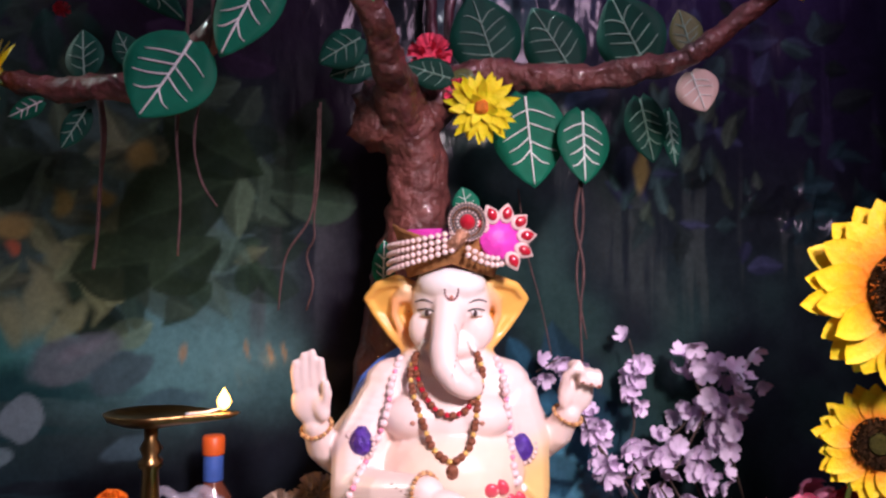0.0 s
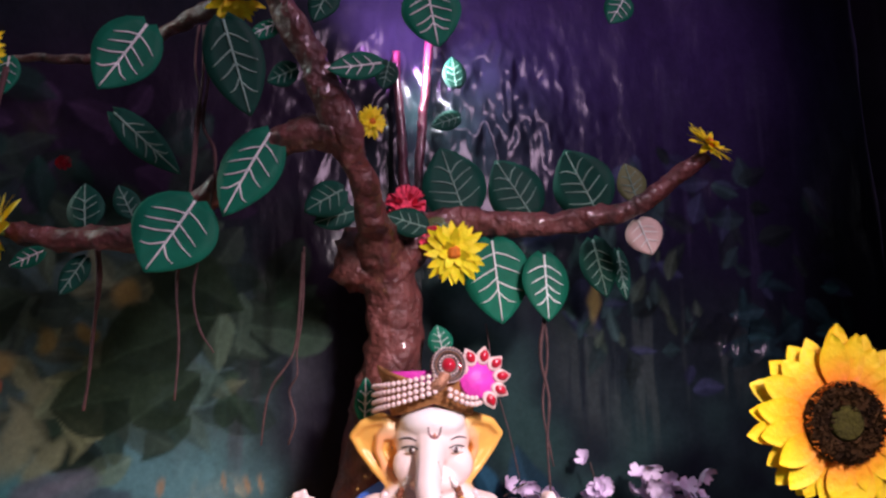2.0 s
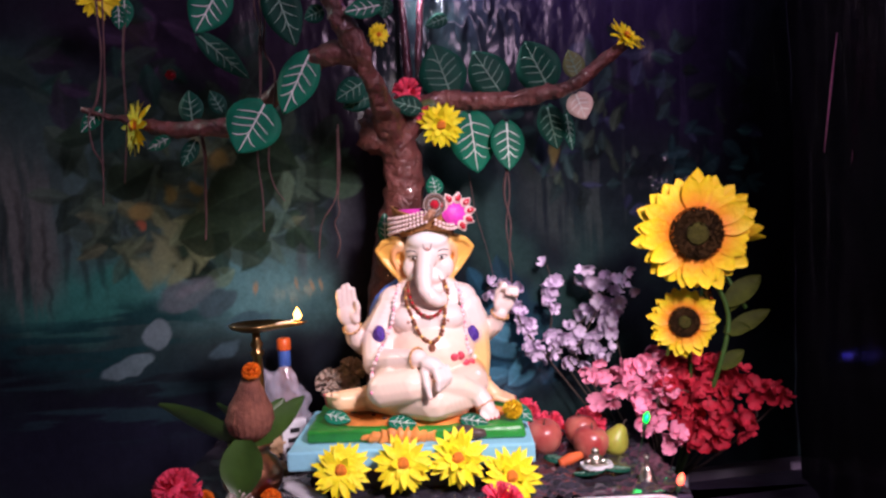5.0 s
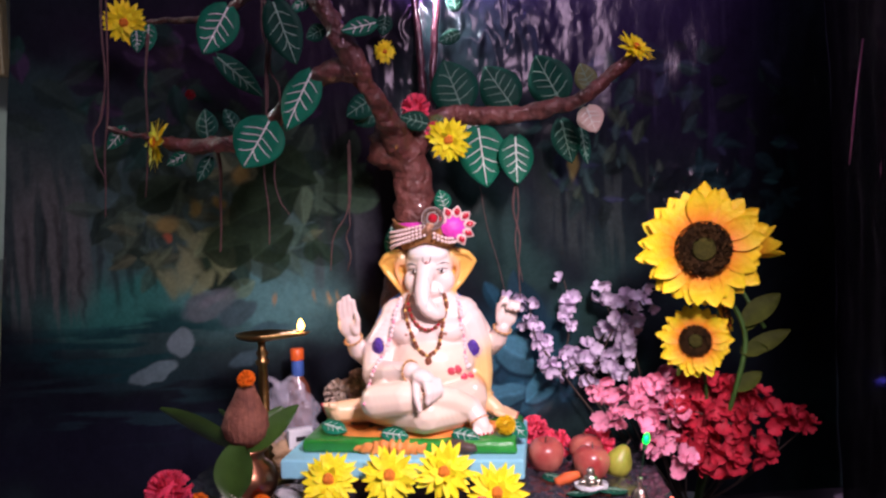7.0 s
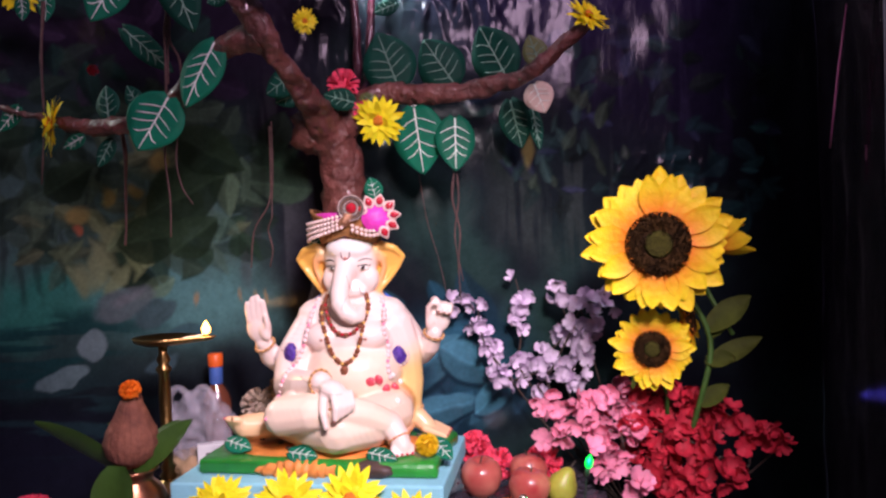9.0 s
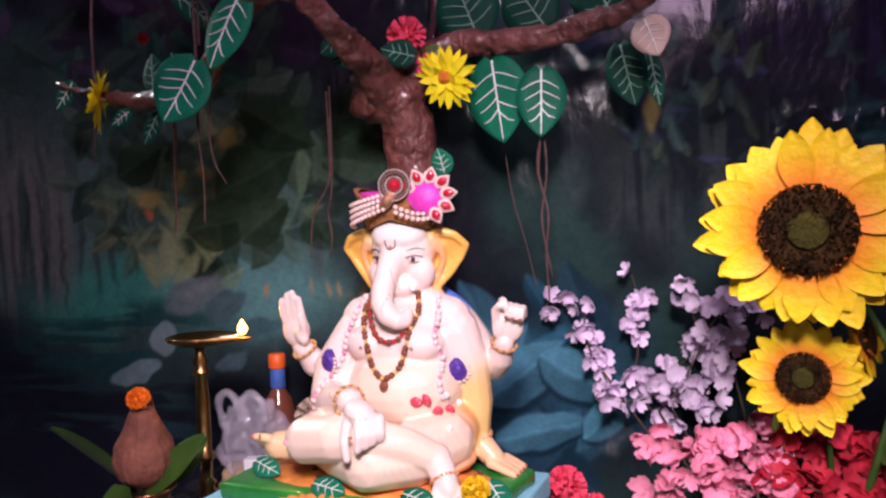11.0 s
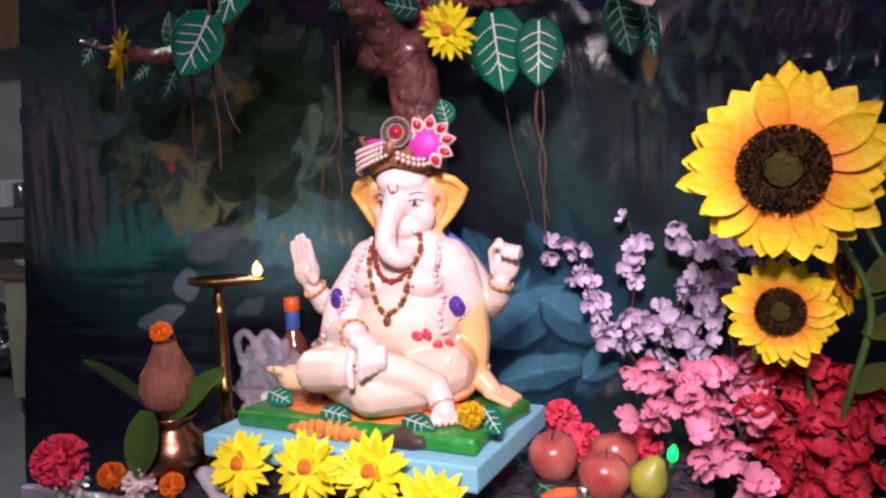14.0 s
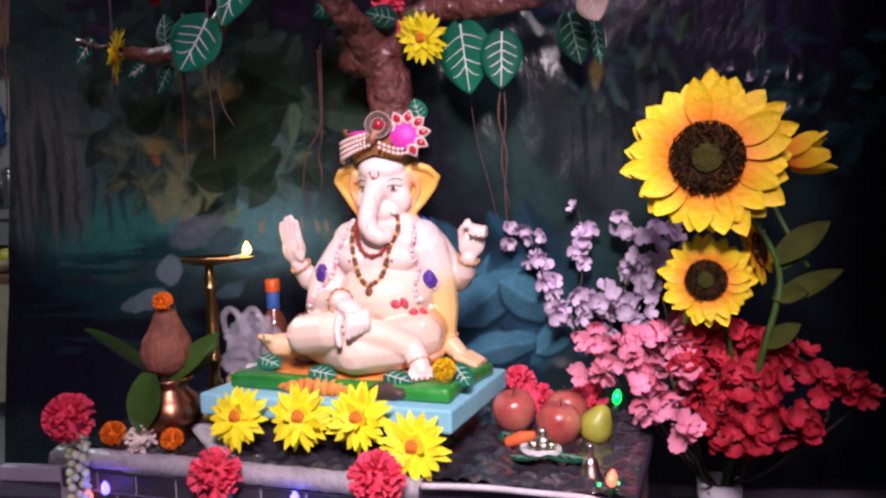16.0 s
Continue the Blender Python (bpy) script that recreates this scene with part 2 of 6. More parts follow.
def thing(name, label, category, m=None, group="", kind=""):
    ob = new(name)
    ob.empty_display_size = 0.02
    if m is not None:
        ob.matrix_basis = m
    return tagged(ob, label, category, group, kind)


def solo(name, bm, material, label, category, m=None, group="", kind="", smooth=True):
    return tagged(part(name, bm, material, None, "", smooth, m), label, category, group, kind)


def box(sx, sy, sz, bevel=0.0, m=None, bm=None):
    bm = bm or bmesh.new()
    g = bmesh.ops.create_cube(bm, size=1, matrix=(m or Matrix()) @ Matrix.Diagonal((sx, sy, sz, 1)))
    if bevel:
        es = list({e for v in g["verts"] for e in v.link_edges})
        bmesh.ops.bevel(bm, geom=es, offset=bevel, segments=2, affect="EDGES", profile=0.5)
    return bm


def smooth_path(pts, n=5):
    pts = [Vector(p) for p in pts]
    ext = [2 * pts[0] - pts[1], *pts, 2 * pts[-1] - pts[-2]]
    out = []
    for i in range(1, len(ext) - 2):
        a, b, c, d = ext[i - 1:i + 3]
        for k in range(n):
            t = k / n
            out.append(0.5 * (2 * b + (c - a) * t + (2 * a - 5 * b + 4 * c - d) * t * t + (3 * b - a - 3 * c + d) * t ** 3))
    return [*out, pts[-1]]


def tube(pts, radii, seg=8, n=5, wobble=0.0, bm=None, cap=True):
    """A tube along a smooth path; radii: one at each given point."""
    bm = bm or bmesh.new()
    path = smooth_path(pts, n) if n > 1 else [Vector(p) for p in pts]
    rings, side = [], Vector((0.31, 0.87, 0.38))
    for i, p in enumerate(path):
        s = i / (len(path) - 1) * (len(radii) - 1)
        k = min(int(s), len(radii) - 2)
        r = radii[k] + (radii[k + 1] - radii[k]) * (s - k)
        way = (path[min(i + 1, len(path) - 1)] - path[max(i - 1, 0)]).normalized()
        u = way.cross(side).normalized()
        v = way.cross(u)
        ring = []
        for j in range(seg):
            a = 2 * math.pi * j / seg
            q = p + (u * math.cos(a) + v * math.sin(a)) * r
            if wobble:
                q += (q - p) * wobble * noise.noise(q * 30)
            ring.append(bm.verts.new(q))
        rings.append(ring)
    for a, b in zip(rings, rings[1:]):
        for j in range(seg):
            bm.faces.new((a[j], a[(j + 1) % seg], b[(j + 1) % seg], b[j]))
    if cap:
        bm.faces.new(rings[0][::-1])
        bm.faces.new(rings[-1])
    return bm


def lathe(profile, seg=24, bm=None, m=None):
    """Turned form from (radius, height) pairs."""
    bm = bm or bmesh.new()
    m = m or Matrix()
    rings = [[bm.verts.new(m @ Vector((r * math.cos(2 * math.pi * j / seg), r * math.sin(2 * math.pi * j / seg), z))) for j in range(seg)] for r, z in profile]
    for a, b in zip(rings, rings[1:]):
        for j in range(seg):
            bm.faces.new((a[j], a[(j + 1) % seg], b[(j + 1) % seg], b[j]))
    bm.faces.new(rings[0][::-1])
    bm.faces.new(rings[-1])
    return bm


def blob(c, r, bm=None, sub=2, rot=None, rough=0.0):
    """An ellipsoid with radii r."""
    bm = bm or bmesh.new()
    m = Matrix.Translation(c) @ (rot.to_4x4() if rot else Matrix()) @ Matrix.Diagonal((*r, 1))
    g = bmesh.ops.create_icosphere(bm, subdivisions=sub, radius=1, matrix=m)
    if rough:
        c = Vector(c)
        for v in g["verts"]:
            v.co += (v.co - c) * rough * noise.noise(v.co * 60)
    return bm


def petal_mesh(name, length, width, material, cup=0.15, droop=0.0, pointed=1.0, rows=6, start=0.0, thick=0.0):
    """A petal along +x, facing +z, with a fold along its middle and a cupped outline."""
    bm = bmesh.new()
    grid = []
    for i in range(rows + 1):
        t = i / rows
        w = width / 2 * (math.sin(math.pi * min(1, t * 0.86 + 0.10)) ** 0.75) * (1 - 0.35 * pointed * max(0, t - 0.6))
        if i == rows:
            w = width * 0.03
        line = []
        for k in (-1, -0.5, 0, 0.5, 1):
            z = cup * width * (abs(k) ** 1.5) - droop * length * t * t + 0.06 * width * math.cos(k * 9)
            line.append(bm.verts.new((start + length * t, k * w, z)))
        grid.append(line)
    for a, b in zip(grid, grid[1:]):
        for k in range(4):
            bm.faces.new((a[k], b[k], b[k + 1], a[k + 1]))
    if thick:
        bmesh.ops.solidify(bm, geom=bm.faces[:], thickness=thick)
    me = bpy.data.meshes.new(name)
    bm.to_mesh(me)
    bm.free()
    for f in me.polygons:
        f.use_smooth = True
    me.materials.append(material)
    return me


def facing(x, y, z, yaw=0, pitch=0, roll=0):
    """A pose whose +z looks to the viewer's side (-y), turned by yaw (to +x) and pitch (up)."""
    return pose(x, y, z) @ pose(0, 0, 0, 0, 0, yaw) @ pose(0, 0, 0, 90 - pitch, 0, 0) @ pose(0, 0, 0, 0, 0, roll)


# ---- the setting ----
BACK = pose(0, 1.225, 0, 0, 0, math.degrees(math.atan(0.165)))


class Print:
    """The picture on the sheet: inks laid over one another in metres of the sheet."""

    def __init__(self, x, z, seed):
        self.x, self.z, self.rnd = x, z, np.random.RandomState(seed)
        self.c = np.zeros((*x.shape, 3)) + np.array((0.007, 0.009, 0.013))
        self.dx, self.dz = self.cloud(9, 3) - 0.5, self.cloud(9, 3) - 0.5
        self.fx, self.fz = self.cloud(28, 2) - 0.5, self.cloud(28, 2) - 0.5

    def cloud(self, scale, octaves=4, sx=1.0, sz=1.0):
        """Smooth random field from 0 to 1."""
        out, amp, total = np.zeros_like(self.x), 1.0, 0.0
        for k in range(octaves):
            grid = self.rnd.rand(97, 97)
            u, v = (self.x * sx + 3) * scale * 2 ** k, (self.z * sz + 3) * scale * 2 ** k
            i, j = np.floor(u).astype(int), np.floor(v).astype(int)
            a, b = u - i, v - j
            a, b = a * a * (3 - 2 * a), b * b * (3 - 2 * b)
            i0, i1, j0, j1 = i % 97, (i + 1) % 97, j % 97, (j + 1) % 97
            out += amp * ((grid[i0, j0] * (1 - a) + grid[i1, j0] * a) * (1 - b) + (grid[i0, j1] * (1 - a) + grid[i1, j1] * a) * b)
            total, amp = total + amp, amp * 0.5
        return out / total

    @staticmethod
    def step(v, lo, hi):
        t = np.clip((v - lo) / (hi - lo), 0, 1)
        return t * t * (3 - 2 * t)

    def lay(self, mask, colour):
        self.c += (np.array(colour) - self.c) * mask[..., None]

    def oval(self, x, z, rx, rz, soft=0.35, turn=0.0, wobble=0.10, fine=0.0):
        u, v = self.x - x + wobble * self.dx + fine * self.fx, self.z - z + wobble * self.dz + fine * self.fz
        c, s = math.cos(radians(turn)), math.sin(radians(turn))
        return self.step(np.hypot((u * c + v * s) / rx, (v * c - u * s) / rz), 1.0, soft)

    def blot(self, x, z, rx, rz, colour, amount=0.9, soft=0.3, turn=0.0):
        self.lay(amount * self.oval(x, z, rx, rz, soft, turn), colour)

    def shape(self, x, z, rx, rz, colour, amount=0.9, soft=0.8, turn=0.0):
        self.lay(amount * self.oval(x, z, rx, rz, soft, turn, 0.0, 0.02), colour)

    def leaf(self, x, z, length, width, turn, colour, amount=0.9):
        """A pointed blade with a lighter half and a pale midrib."""
        near = np.nonzero((np.abs(self.x - x) < length) & (np.abs(self.z - z) < length))
        if not len(near[0]):
            return
        u, v = self.x[near] - x + 0.012 * self.fx[near], self.z[near] - z + 0.012 * self.fz[near]
        c, s = math.cos(radians(turn)), math.sin(radians(turn))
        t, w = (u * c + v * s) / length + 0.5, v * c - u * s
        half = width / 2 * np.sin(math.pi * np.clip(t, 0, 1) ** 0.8) ** 0.9
        mask = amount * self.step(half - np.abs(w), -0.002, 0.005) * (t > 0) * (t < 1)
        tone = 1 + 0.28 * np.tanh(w / 0.006) + 0.5 * np.exp(-(w / 0.0035) ** 2) - 0.35 * (t - 0.5)
        self.c[near] += (np.array(colour) * tone[:, None] - self.c[near]) * mask[:, None]

    def grove(self, n, x, z, rx, rz, size, inks, turn=(-180, 180), amount=0.9):
        """Many overlapping leaves within an oval."""
        for _ in range(n):
            a, r = self.rnd.uniform(0, 6.283), math.sqrt(self.rnd.rand())
            k = self.rnd.uniform(*size)
            ink = np.array(inks[self.rnd.randint(len(inks))]) * self.rnd.uniform(0.6, 1.35)
            self.leaf(x + rx * r * math.cos(a), z + rz * r * math.sin(a), k, k * self.rnd.uniform(0.32, 0.62), self.rnd.uniform(*turn), ink, amount * self.rnd.uniform(0.6, 1.0))


def jungle(x, z):
    p = Print(x, z, 5)
    p.lay(0.8 * p.step(p.cloud(3, 4), 0.45, 0.70), (0.018, 0.042, 0.038))
    # broad tones: near-black crowns, teal mist inked lighter to offset weak light at left
    p.blot(-0.58, 1.10, 0.55, 0.38, (0.056, 0.110, 0.100))
    p.blot(-0.74, 0.96, 0.38, 0.11, (0.028, 0.165, 0.128))
    p.blot(-0.44, 0.95, 0.28, 0.15, (0.062, 0.155, 0.160))
    p.blot(-0.96, 1.15, 0.20, 0.34, (0.032, 0.050, 0.046))
    p.blot(-0.16, 1.18, 0.15, 0.40, (0.008, 0.005, 0.011))
    p.blot(-0.05, 0.95, 0.15, 0.55, (0.008, 0.007, 0.011), 0.85)
    # upper left inked near-black for the shade of the branches
    p.blot(-0.45, 1.55, 0.60, 0.22, (0.012, 0.008, 0.018))
    # violet sheen of the purple-lit upper right, put into the ink
    p.blot(0.62, 1.70, 0.60, 0.42, (0.018, 0.011, 0.044))
    p.blot(0.45, 1.20, 0.34, 0.22, (0.010, 0.015, 0.018), 0.7)
    p.blot(0.66, 1.44, 0.46, 0.26, (0.009, 0.007, 0.020), 0.8)
    p.blot(0.98, 1.10, 0.22, 0.80, (0.005, 0.004, 0.008))
    p.blot(0.14, 0.77, 0.26, 0.20, (0.016, 0.055, 0.085), 0.9)
    # hanging moss and far trunks
    hang = p.cloud(16, 4, 2.6, 0.22)
    p.lay(0.5 * p.step(hang, 0.54, 0.70) * p.oval(0.46, 1.16, 0.30, 0.20), (0.040, 0.054, 0.050))
    p.lay(0.8 * p.step(hang, 0.48, 0.60) * p.oval(-0.94, 1.08, 0.18, 0.26), (0.090, 0.104, 0.094))
    p.lay(0.7 * p.step(hang, 0.50, 0.68) * p.oval(-0.27, 1.20, 0.14, 0.30), (0.050, 0.055, 0.062))
    p.lay(0.5 * p.step(hang, 0.55, 0.72) * p.oval(0.70, 1.50, 0.40, 0.35), (0.026, 0.022, 0.052))
    for k in range(9):
        tx = -1.02 + 0.042 * k + p.rnd.uniform(-0.012, 0.012)
        p.shape(tx, 1.06 + p.rnd.uniform(-0.05, 0.05), p.rnd.uniform(0.006, 0.013), p.rnd.uniform(0.10, 0.20), (0.012, 0.016, 0.016), 0.55, 0.3, p.rnd.uniform(-4, 4))
    # foliage, dark behind, lighter in front
    p.grove(90, -0.50, 1.20, 0.34, 0.20, (0.07, 0.15), ((0.016, 0.034, 0.020), (0.012, 0.022, 0.014), (0.030, 0.052, 0.036)))
    p.grove(44, -0.55, 1.14, 0.26, 0.17, (0.05, 0.11), ((0.048, 0.080, 0.050), (0.030, 0.058, 0.044), (0.070, 0.090, 0.050)))
    p.grove(16, -0.59, 1.08, 0.10, 0.12, (0.05, 0.09), ((0.115, 0.150, 0.075), (0.080, 0.120, 0.065)))
    p.grove(70, 0.58, 1.32, 0.36, 0.24, (0.04, 0.09), ((0.014, 0.030, 0.030), (0.018, 0.022, 0.044), (0.008, 0.012, 0.012)))
    p.grove(26, 0.42, 1.28, 0.18, 0.12, (0.03, 0.07), ((0.026, 0.040, 0.028), (0.018, 0.036, 0.034)), (60, 120))
    p.grove(30, 0.78, 1.18, 0.14, 0.14, (0.04, 0.09), ((0.014, 0.044, 0.046), (0.010, 0.026, 0.030)))
    p.grove(40, -0.70, 1.46, 0.40, 0.16, (0.06, 0.13), ((0.014, 0.026, 0.020), (0.026, 0.016, 0.036), (0.010, 0.034, 0.026)))
    for x0, z0, ln, w, turn in ((-0.415, 1.18, 0.19, 0.14, 25), (-0.36, 1.27, 0.18, 0.11, -30), (-0.486, 1.087, 0.16, 0.11, 10), (-0.40, 1.09, 0.13, 0.10, 40), (-0.66, 1.22, 0.13, 0.09, 30)):
        p.leaf(x0, z0, ln, w, turn, (0.015, 0.029, 0.016))
    # pale young leaves, yellow flowers
    for x0, z0, rx, rz, turn in ((-0.606, 1.024, 0.036, 0.070, -12), (-0.584, 1.098, 0.026, 0.030, 0), (-0.566, 1.000, 0.024, 0.058, -32), (-0.642, 1.000, 0.022, 0.046, 10)):
        p.shape(x0, z0, rx, rz, (0.150, 0.190, 0.100), 0.85, 0.45, turn)
    for x0, z0, rx, rz in ((-0.644, 1.144, 0.028, 0.028), (-0.582, 1.182, 0.020, 0.026), (-0.520, 1.187, 0.020, 0.018), (-0.471, 1.251, 0.028, 0.032), (0.339, 1.248, 0.016, 0.048)):
        p.shape(x0, z0, rx, rz, (0.185, 0.155, 0.050), 0.85, 0.4)
    p.shape(-0.648, 1.112, 0.012, 0.016, (0.30, 0.10, 0.05), 0.9, 0.4)
    # water with dark ripples, rocks
    wave = p.step(p.cloud(10, 3, 0.5, 5.0), 0.46, 0.56)
    p.lay(0.9 * (1 - 0.7 * wave) * p.oval(-0.74, 0.86, 0.36, 0.10, 0.4), (0.008, 0.036, 0.038))
    p.blot(-0.80, 0.60, 0.60, 0.18, (0.008, 0.009, 0.019))
    p.lay(0.35 * wave * p.oval(-0.75, 0.72, 0.34, 0.12, 0.3), (0.020, 0.060, 0.066))
    p.shape(-0.557, 0.946, 0.078, 0.036, (0.075, 0.098, 0.108), 0.85, 0.7, 22)
    p.shape(-0.550, 0.958, 0.050, 0.014, (0.110, 0.125, 0.140), 0.7, 0.3, 26)
    p.shape(-0.490, 0.925, 0.060, 0.032, (0.036, 0.062, 0.072), 0.85, 0.7, 28)
    p.shape(-0.624, 0.861, 0.031, 0.041, (0.115, 0.170, 0.182), 0.9, 0.85, -14)
    p.shape(-0.693, 0.789, 0.068, 0.022, (0.100, 0.158, 0.164), 0.9, 0.85, 14)
    p.shape(-0.480, 0.815, 0.045, 0.022, (0.040, 0.072, 0.086), 0.8, 0.7, 25)
    p.shape(-0.420, 0.880, 0.070, 0.020, (0.030, 0.064, 0.078), 0.8, 0.6, 10)
    # great blue leaves in the pool
    p.grove(24, 0.15, 0.77, 0.24, 0.17, (0.10, 0.19), ((0.016, 0.058, 0.090), (0.010, 0.028, 0.046), (0.030, 0.094, 0.135)))
    for x0, z0, ln, w, turn in ((0.10, 0.79, 0.19, 0.105, 38), (0.20, 0.78, 0.17, 0.095, -28), (0.13, 0.68, 0.19, 0.075, 12), (0.25, 0.71, 0.13, 0.070, 40)):
        p.leaf(x0, z0 - 0.007, ln * 1.05, w * 1.12, turn, (0.008, 0.022, 0.036))
        p.leaf(x0, z0, ln, w, turn, (0.042, 0.130, 0.180))
    # golden candle-like reflections on the sheet, laid in as small upright ink bars
    for x0 in (-0.403, -0.306, -0.270, -0.250):
        p.shape(x0, 0.955, 0.0055, 0.024, (0.26, 0.15, 0.05), 0.6, 0.2)
    return p.c * (0.85 + 0.3 * p.cloud(60, 2))[..., None] * 1.28


def sheet():
    nx, nz = 500, 420
    k = np.linspace(0, 1, nz + 1)[None, :]
    left = -1.085 + 0.149 * k
    x = left + (1.04 - left) * np.linspace(0, 1, nx + 1)[:, None]
    z = 0.40 + 1.75 * k + 0 * x
    relief = Print(x, z, 9)
    patch = np.exp(-((x - 0.65) / 0.13) ** 2 - ((z - 1.18) / 0.06) ** 2) + 0.9 * np.exp(-((x - 0.06) / 0.24) ** 2 - ((z - 1.60) / 0.15) ** 2)
    d = 0.030 * (relief.cloud(2.2, 2) - 0.5) + 0.010 * (relief.cloud(8, 2, 1.4, 0.8) - 0.5)
    d += 0.045 * patch * (np.abs(relief.cloud(17, 3, 1.3, 0.7) - 0.5) - 0.1)
    co = np.stack([x, d, z], -1).reshape(-1, 3)
    i = (np.arange(nx)[:, None] * (nz + 1) + np.arange(nz)[None, :]).ravel()
    quads = np.stack([i, i + nz + 1, i + nz + 2, i + 1], -1)
    n = len(co)
    ends = np.array((0, nx * (nz + 1), nx * (nz + 1) + nz, nz))
    behind = co[ends] + np.array((0, 0.03, 0))
    faces = quads.tolist() + [(n + 3, n + 2, n + 1, n)]
    me = bpy.data.meshes.new("backdrop")
    me.from_pydata(np.concatenate([co, behind]).tolist(), [], faces)
    at_ = me.color_attributes.new("ink", "FLOAT_COLOR", "POINT")
    ink = np.ones((n + 4, 4))
    ink[:n, :3] = jungle(x, z).reshape(-1, 3)
    at_.data.foreach_set("color", ink.ravel().tolist())
    me.polygons.foreach_set("use_smooth", [True] * len(faces))
    return me


solo("backdrop", sheet(), M_PRINT, "dark glossy printed jungle sheet, creased", "backdrop", BACK, kind="structure")
solo("wall_behind_backdrop", box(1.98, 0.06, 2.75, m=pose(0.06, 0.075, 1.30)), M_ROOM, "plain dim painted wall behind the jungle sheet", "wall", BACK, kind="structure", smooth=False)
solo("trim", box(0.62, 0.03, 0.036, 0.003, pose(-0.78, -0.008, 0.379)), M_WHITEP, "white painted rail under the jungle sheet", "trim", BACK, kind="structure", smooth=False)
solo("low_ledge", box(2.14, 0.12, 0.36, 0.004, pose(-0.02, -0.045, 0.180)), M_SILL, "low ledge in dark violet cloth", "ledge", BACK, kind="structure", smooth=False)
solo("low_ledge_end", box(0.45, 0.30, 0.36, 0.004, pose(0.77, 1.15, 0.18)), M_SILL, "low end of the ledge in dark violet cloth", "ledge", kind="structure", smooth=False)
solo("floor", box(9, 9, 0.1, m=pose(-1.2, 0.5, -0.05)), M_FLOOR, "grey tiled floor, dull sheen", "floor", kind="structure", smooth=False)
solo("ceiling", box(9, 9, 0.1, m=pose(-1.2, 0.5, 2.75)), M_CEIL, "plain dim painted ceiling", "ceiling", kind="structure", smooth=False)
solo("wall_south", box(9, 0.1, 2.7, m=pose(-1.2, -3.5, 1.35)), M_ROOM, "plain dim painted wall", "wall", kind="structure", smooth=False)
solo("wall_east", box(0.1, 9, 2.7, m=pose(2.6, 0.5, 1.35)), M_ROOM, "plain dim painted wall", "wall", kind="structure", smooth=False)
solo("wall_west", box(0.1, 9, 2.7, m=pose(-5.2, 0.5, 1.35)), M_ROOM, "plain dim painted wall", "wall", kind="structure", smooth=False)
solo("wall_north", box(9, 0.1, 2.7, m=pose(-1.2, 3.7, 1.35)), M_WALL, "pale grey-green painted kitchen wall", "wall", kind="structure", smooth=False)


def creased_panel():
    bm = bmesh.new()
    ny, nz = 26, 60
    g = [[bm.verts.new((0.012 * noise.noise((j * 0.45, k * 0.10, 3)) + 0.006 * noise.noise((j * 1.1, k * 0.3, 8)), 0.66 * j / ny, 2.1 * k / nz)) for k in range(nz + 1)] for j in range(ny + 1)]
    for j in range(ny):
        for k in range(nz):
            bm.faces.new((g[j][k], g[j][k + 1], g[j + 1][k + 1], g[j + 1][k]))
    bmesh.ops.solidify(bm, geom=bm.faces[:], thickness=0.004)
    return bm


solo("side_sheet", creased_panel(), mat("black_violet_plastic_sheet", (0.012, 0.008, 0.016), 0.22, 0, 0.4, 10, 0.5, 8, coat=0.2), "dark creased plastic sheet closing the booth", "sheet", pose(0.875, 0.735, 0.0, 0, 0, -9.7), kind="structure")
solo("side_post", box(0.07, 0.05, 2.1, 0.006, pose(0.872, 0.70, 1.05)), mat("grey_lilac_paint", (0.26, 0.24, 0.34), 0.6, 0, 0.2, 12, 0.1), "pale lilac-white painted post at the booth's edge", "post", kind="structure", smooth=False)

# ---- table, platform ----
TOP, FRONT = 0.600, 0.668


def table():
    t = thing("altar_table", "wooden altar table wrapped in dark brick-print sheet", "table", pose(-0.02, 0.90, 0))
    part("tabletop", box(0.955, 0.46, 0.03, 0.004, pose(-0.004, 0, TOP - 0.015)), M_SILL, t, smooth=False)
    for x in (-0.44, 0.44):
        for y in (-0.18, 0.06):
            part("leg", box(0.05, 0.05, TOP - 0.03, 0.004, pose(x, y, (TOP - 0.03) / 2)), M_WOOD, t, smooth=False)
    part("front_sheet", box(0.66, 0.006, 0.36, 0.0, pose(-0.145, -0.234, TOP - 0.21)), M_JOINT, t, "pale joint lines printed between dark bricks", smooth=False)
    part("side_sheet", box(0.29, 0.006, 0.36, 0.0, pose(0.335, -0.234, TOP - 0.21)), M_JOINT, t, smooth=False)
    me = None
    w, h = 0.078, 0.030
    for row in range(9):
        for k in range(13):
            x = -0.47 + w * (k + 0.5 * (row % 2)) + 0.038
            z = TOP - 0.046 - (h + 0.004) * row
            if x > 0.455:
                continue
            if me is None:
                bm = box(w - 0.005, 0.005, h, 0.0012)
                me = bpy.data.meshes.new("brick")
                bm.to_mesh(me)
                bm.free()
                me.materials.append(M_BRICK)
            part("brick", me, None, t, m=pose(x, -0.2385, z))
    return t


table()


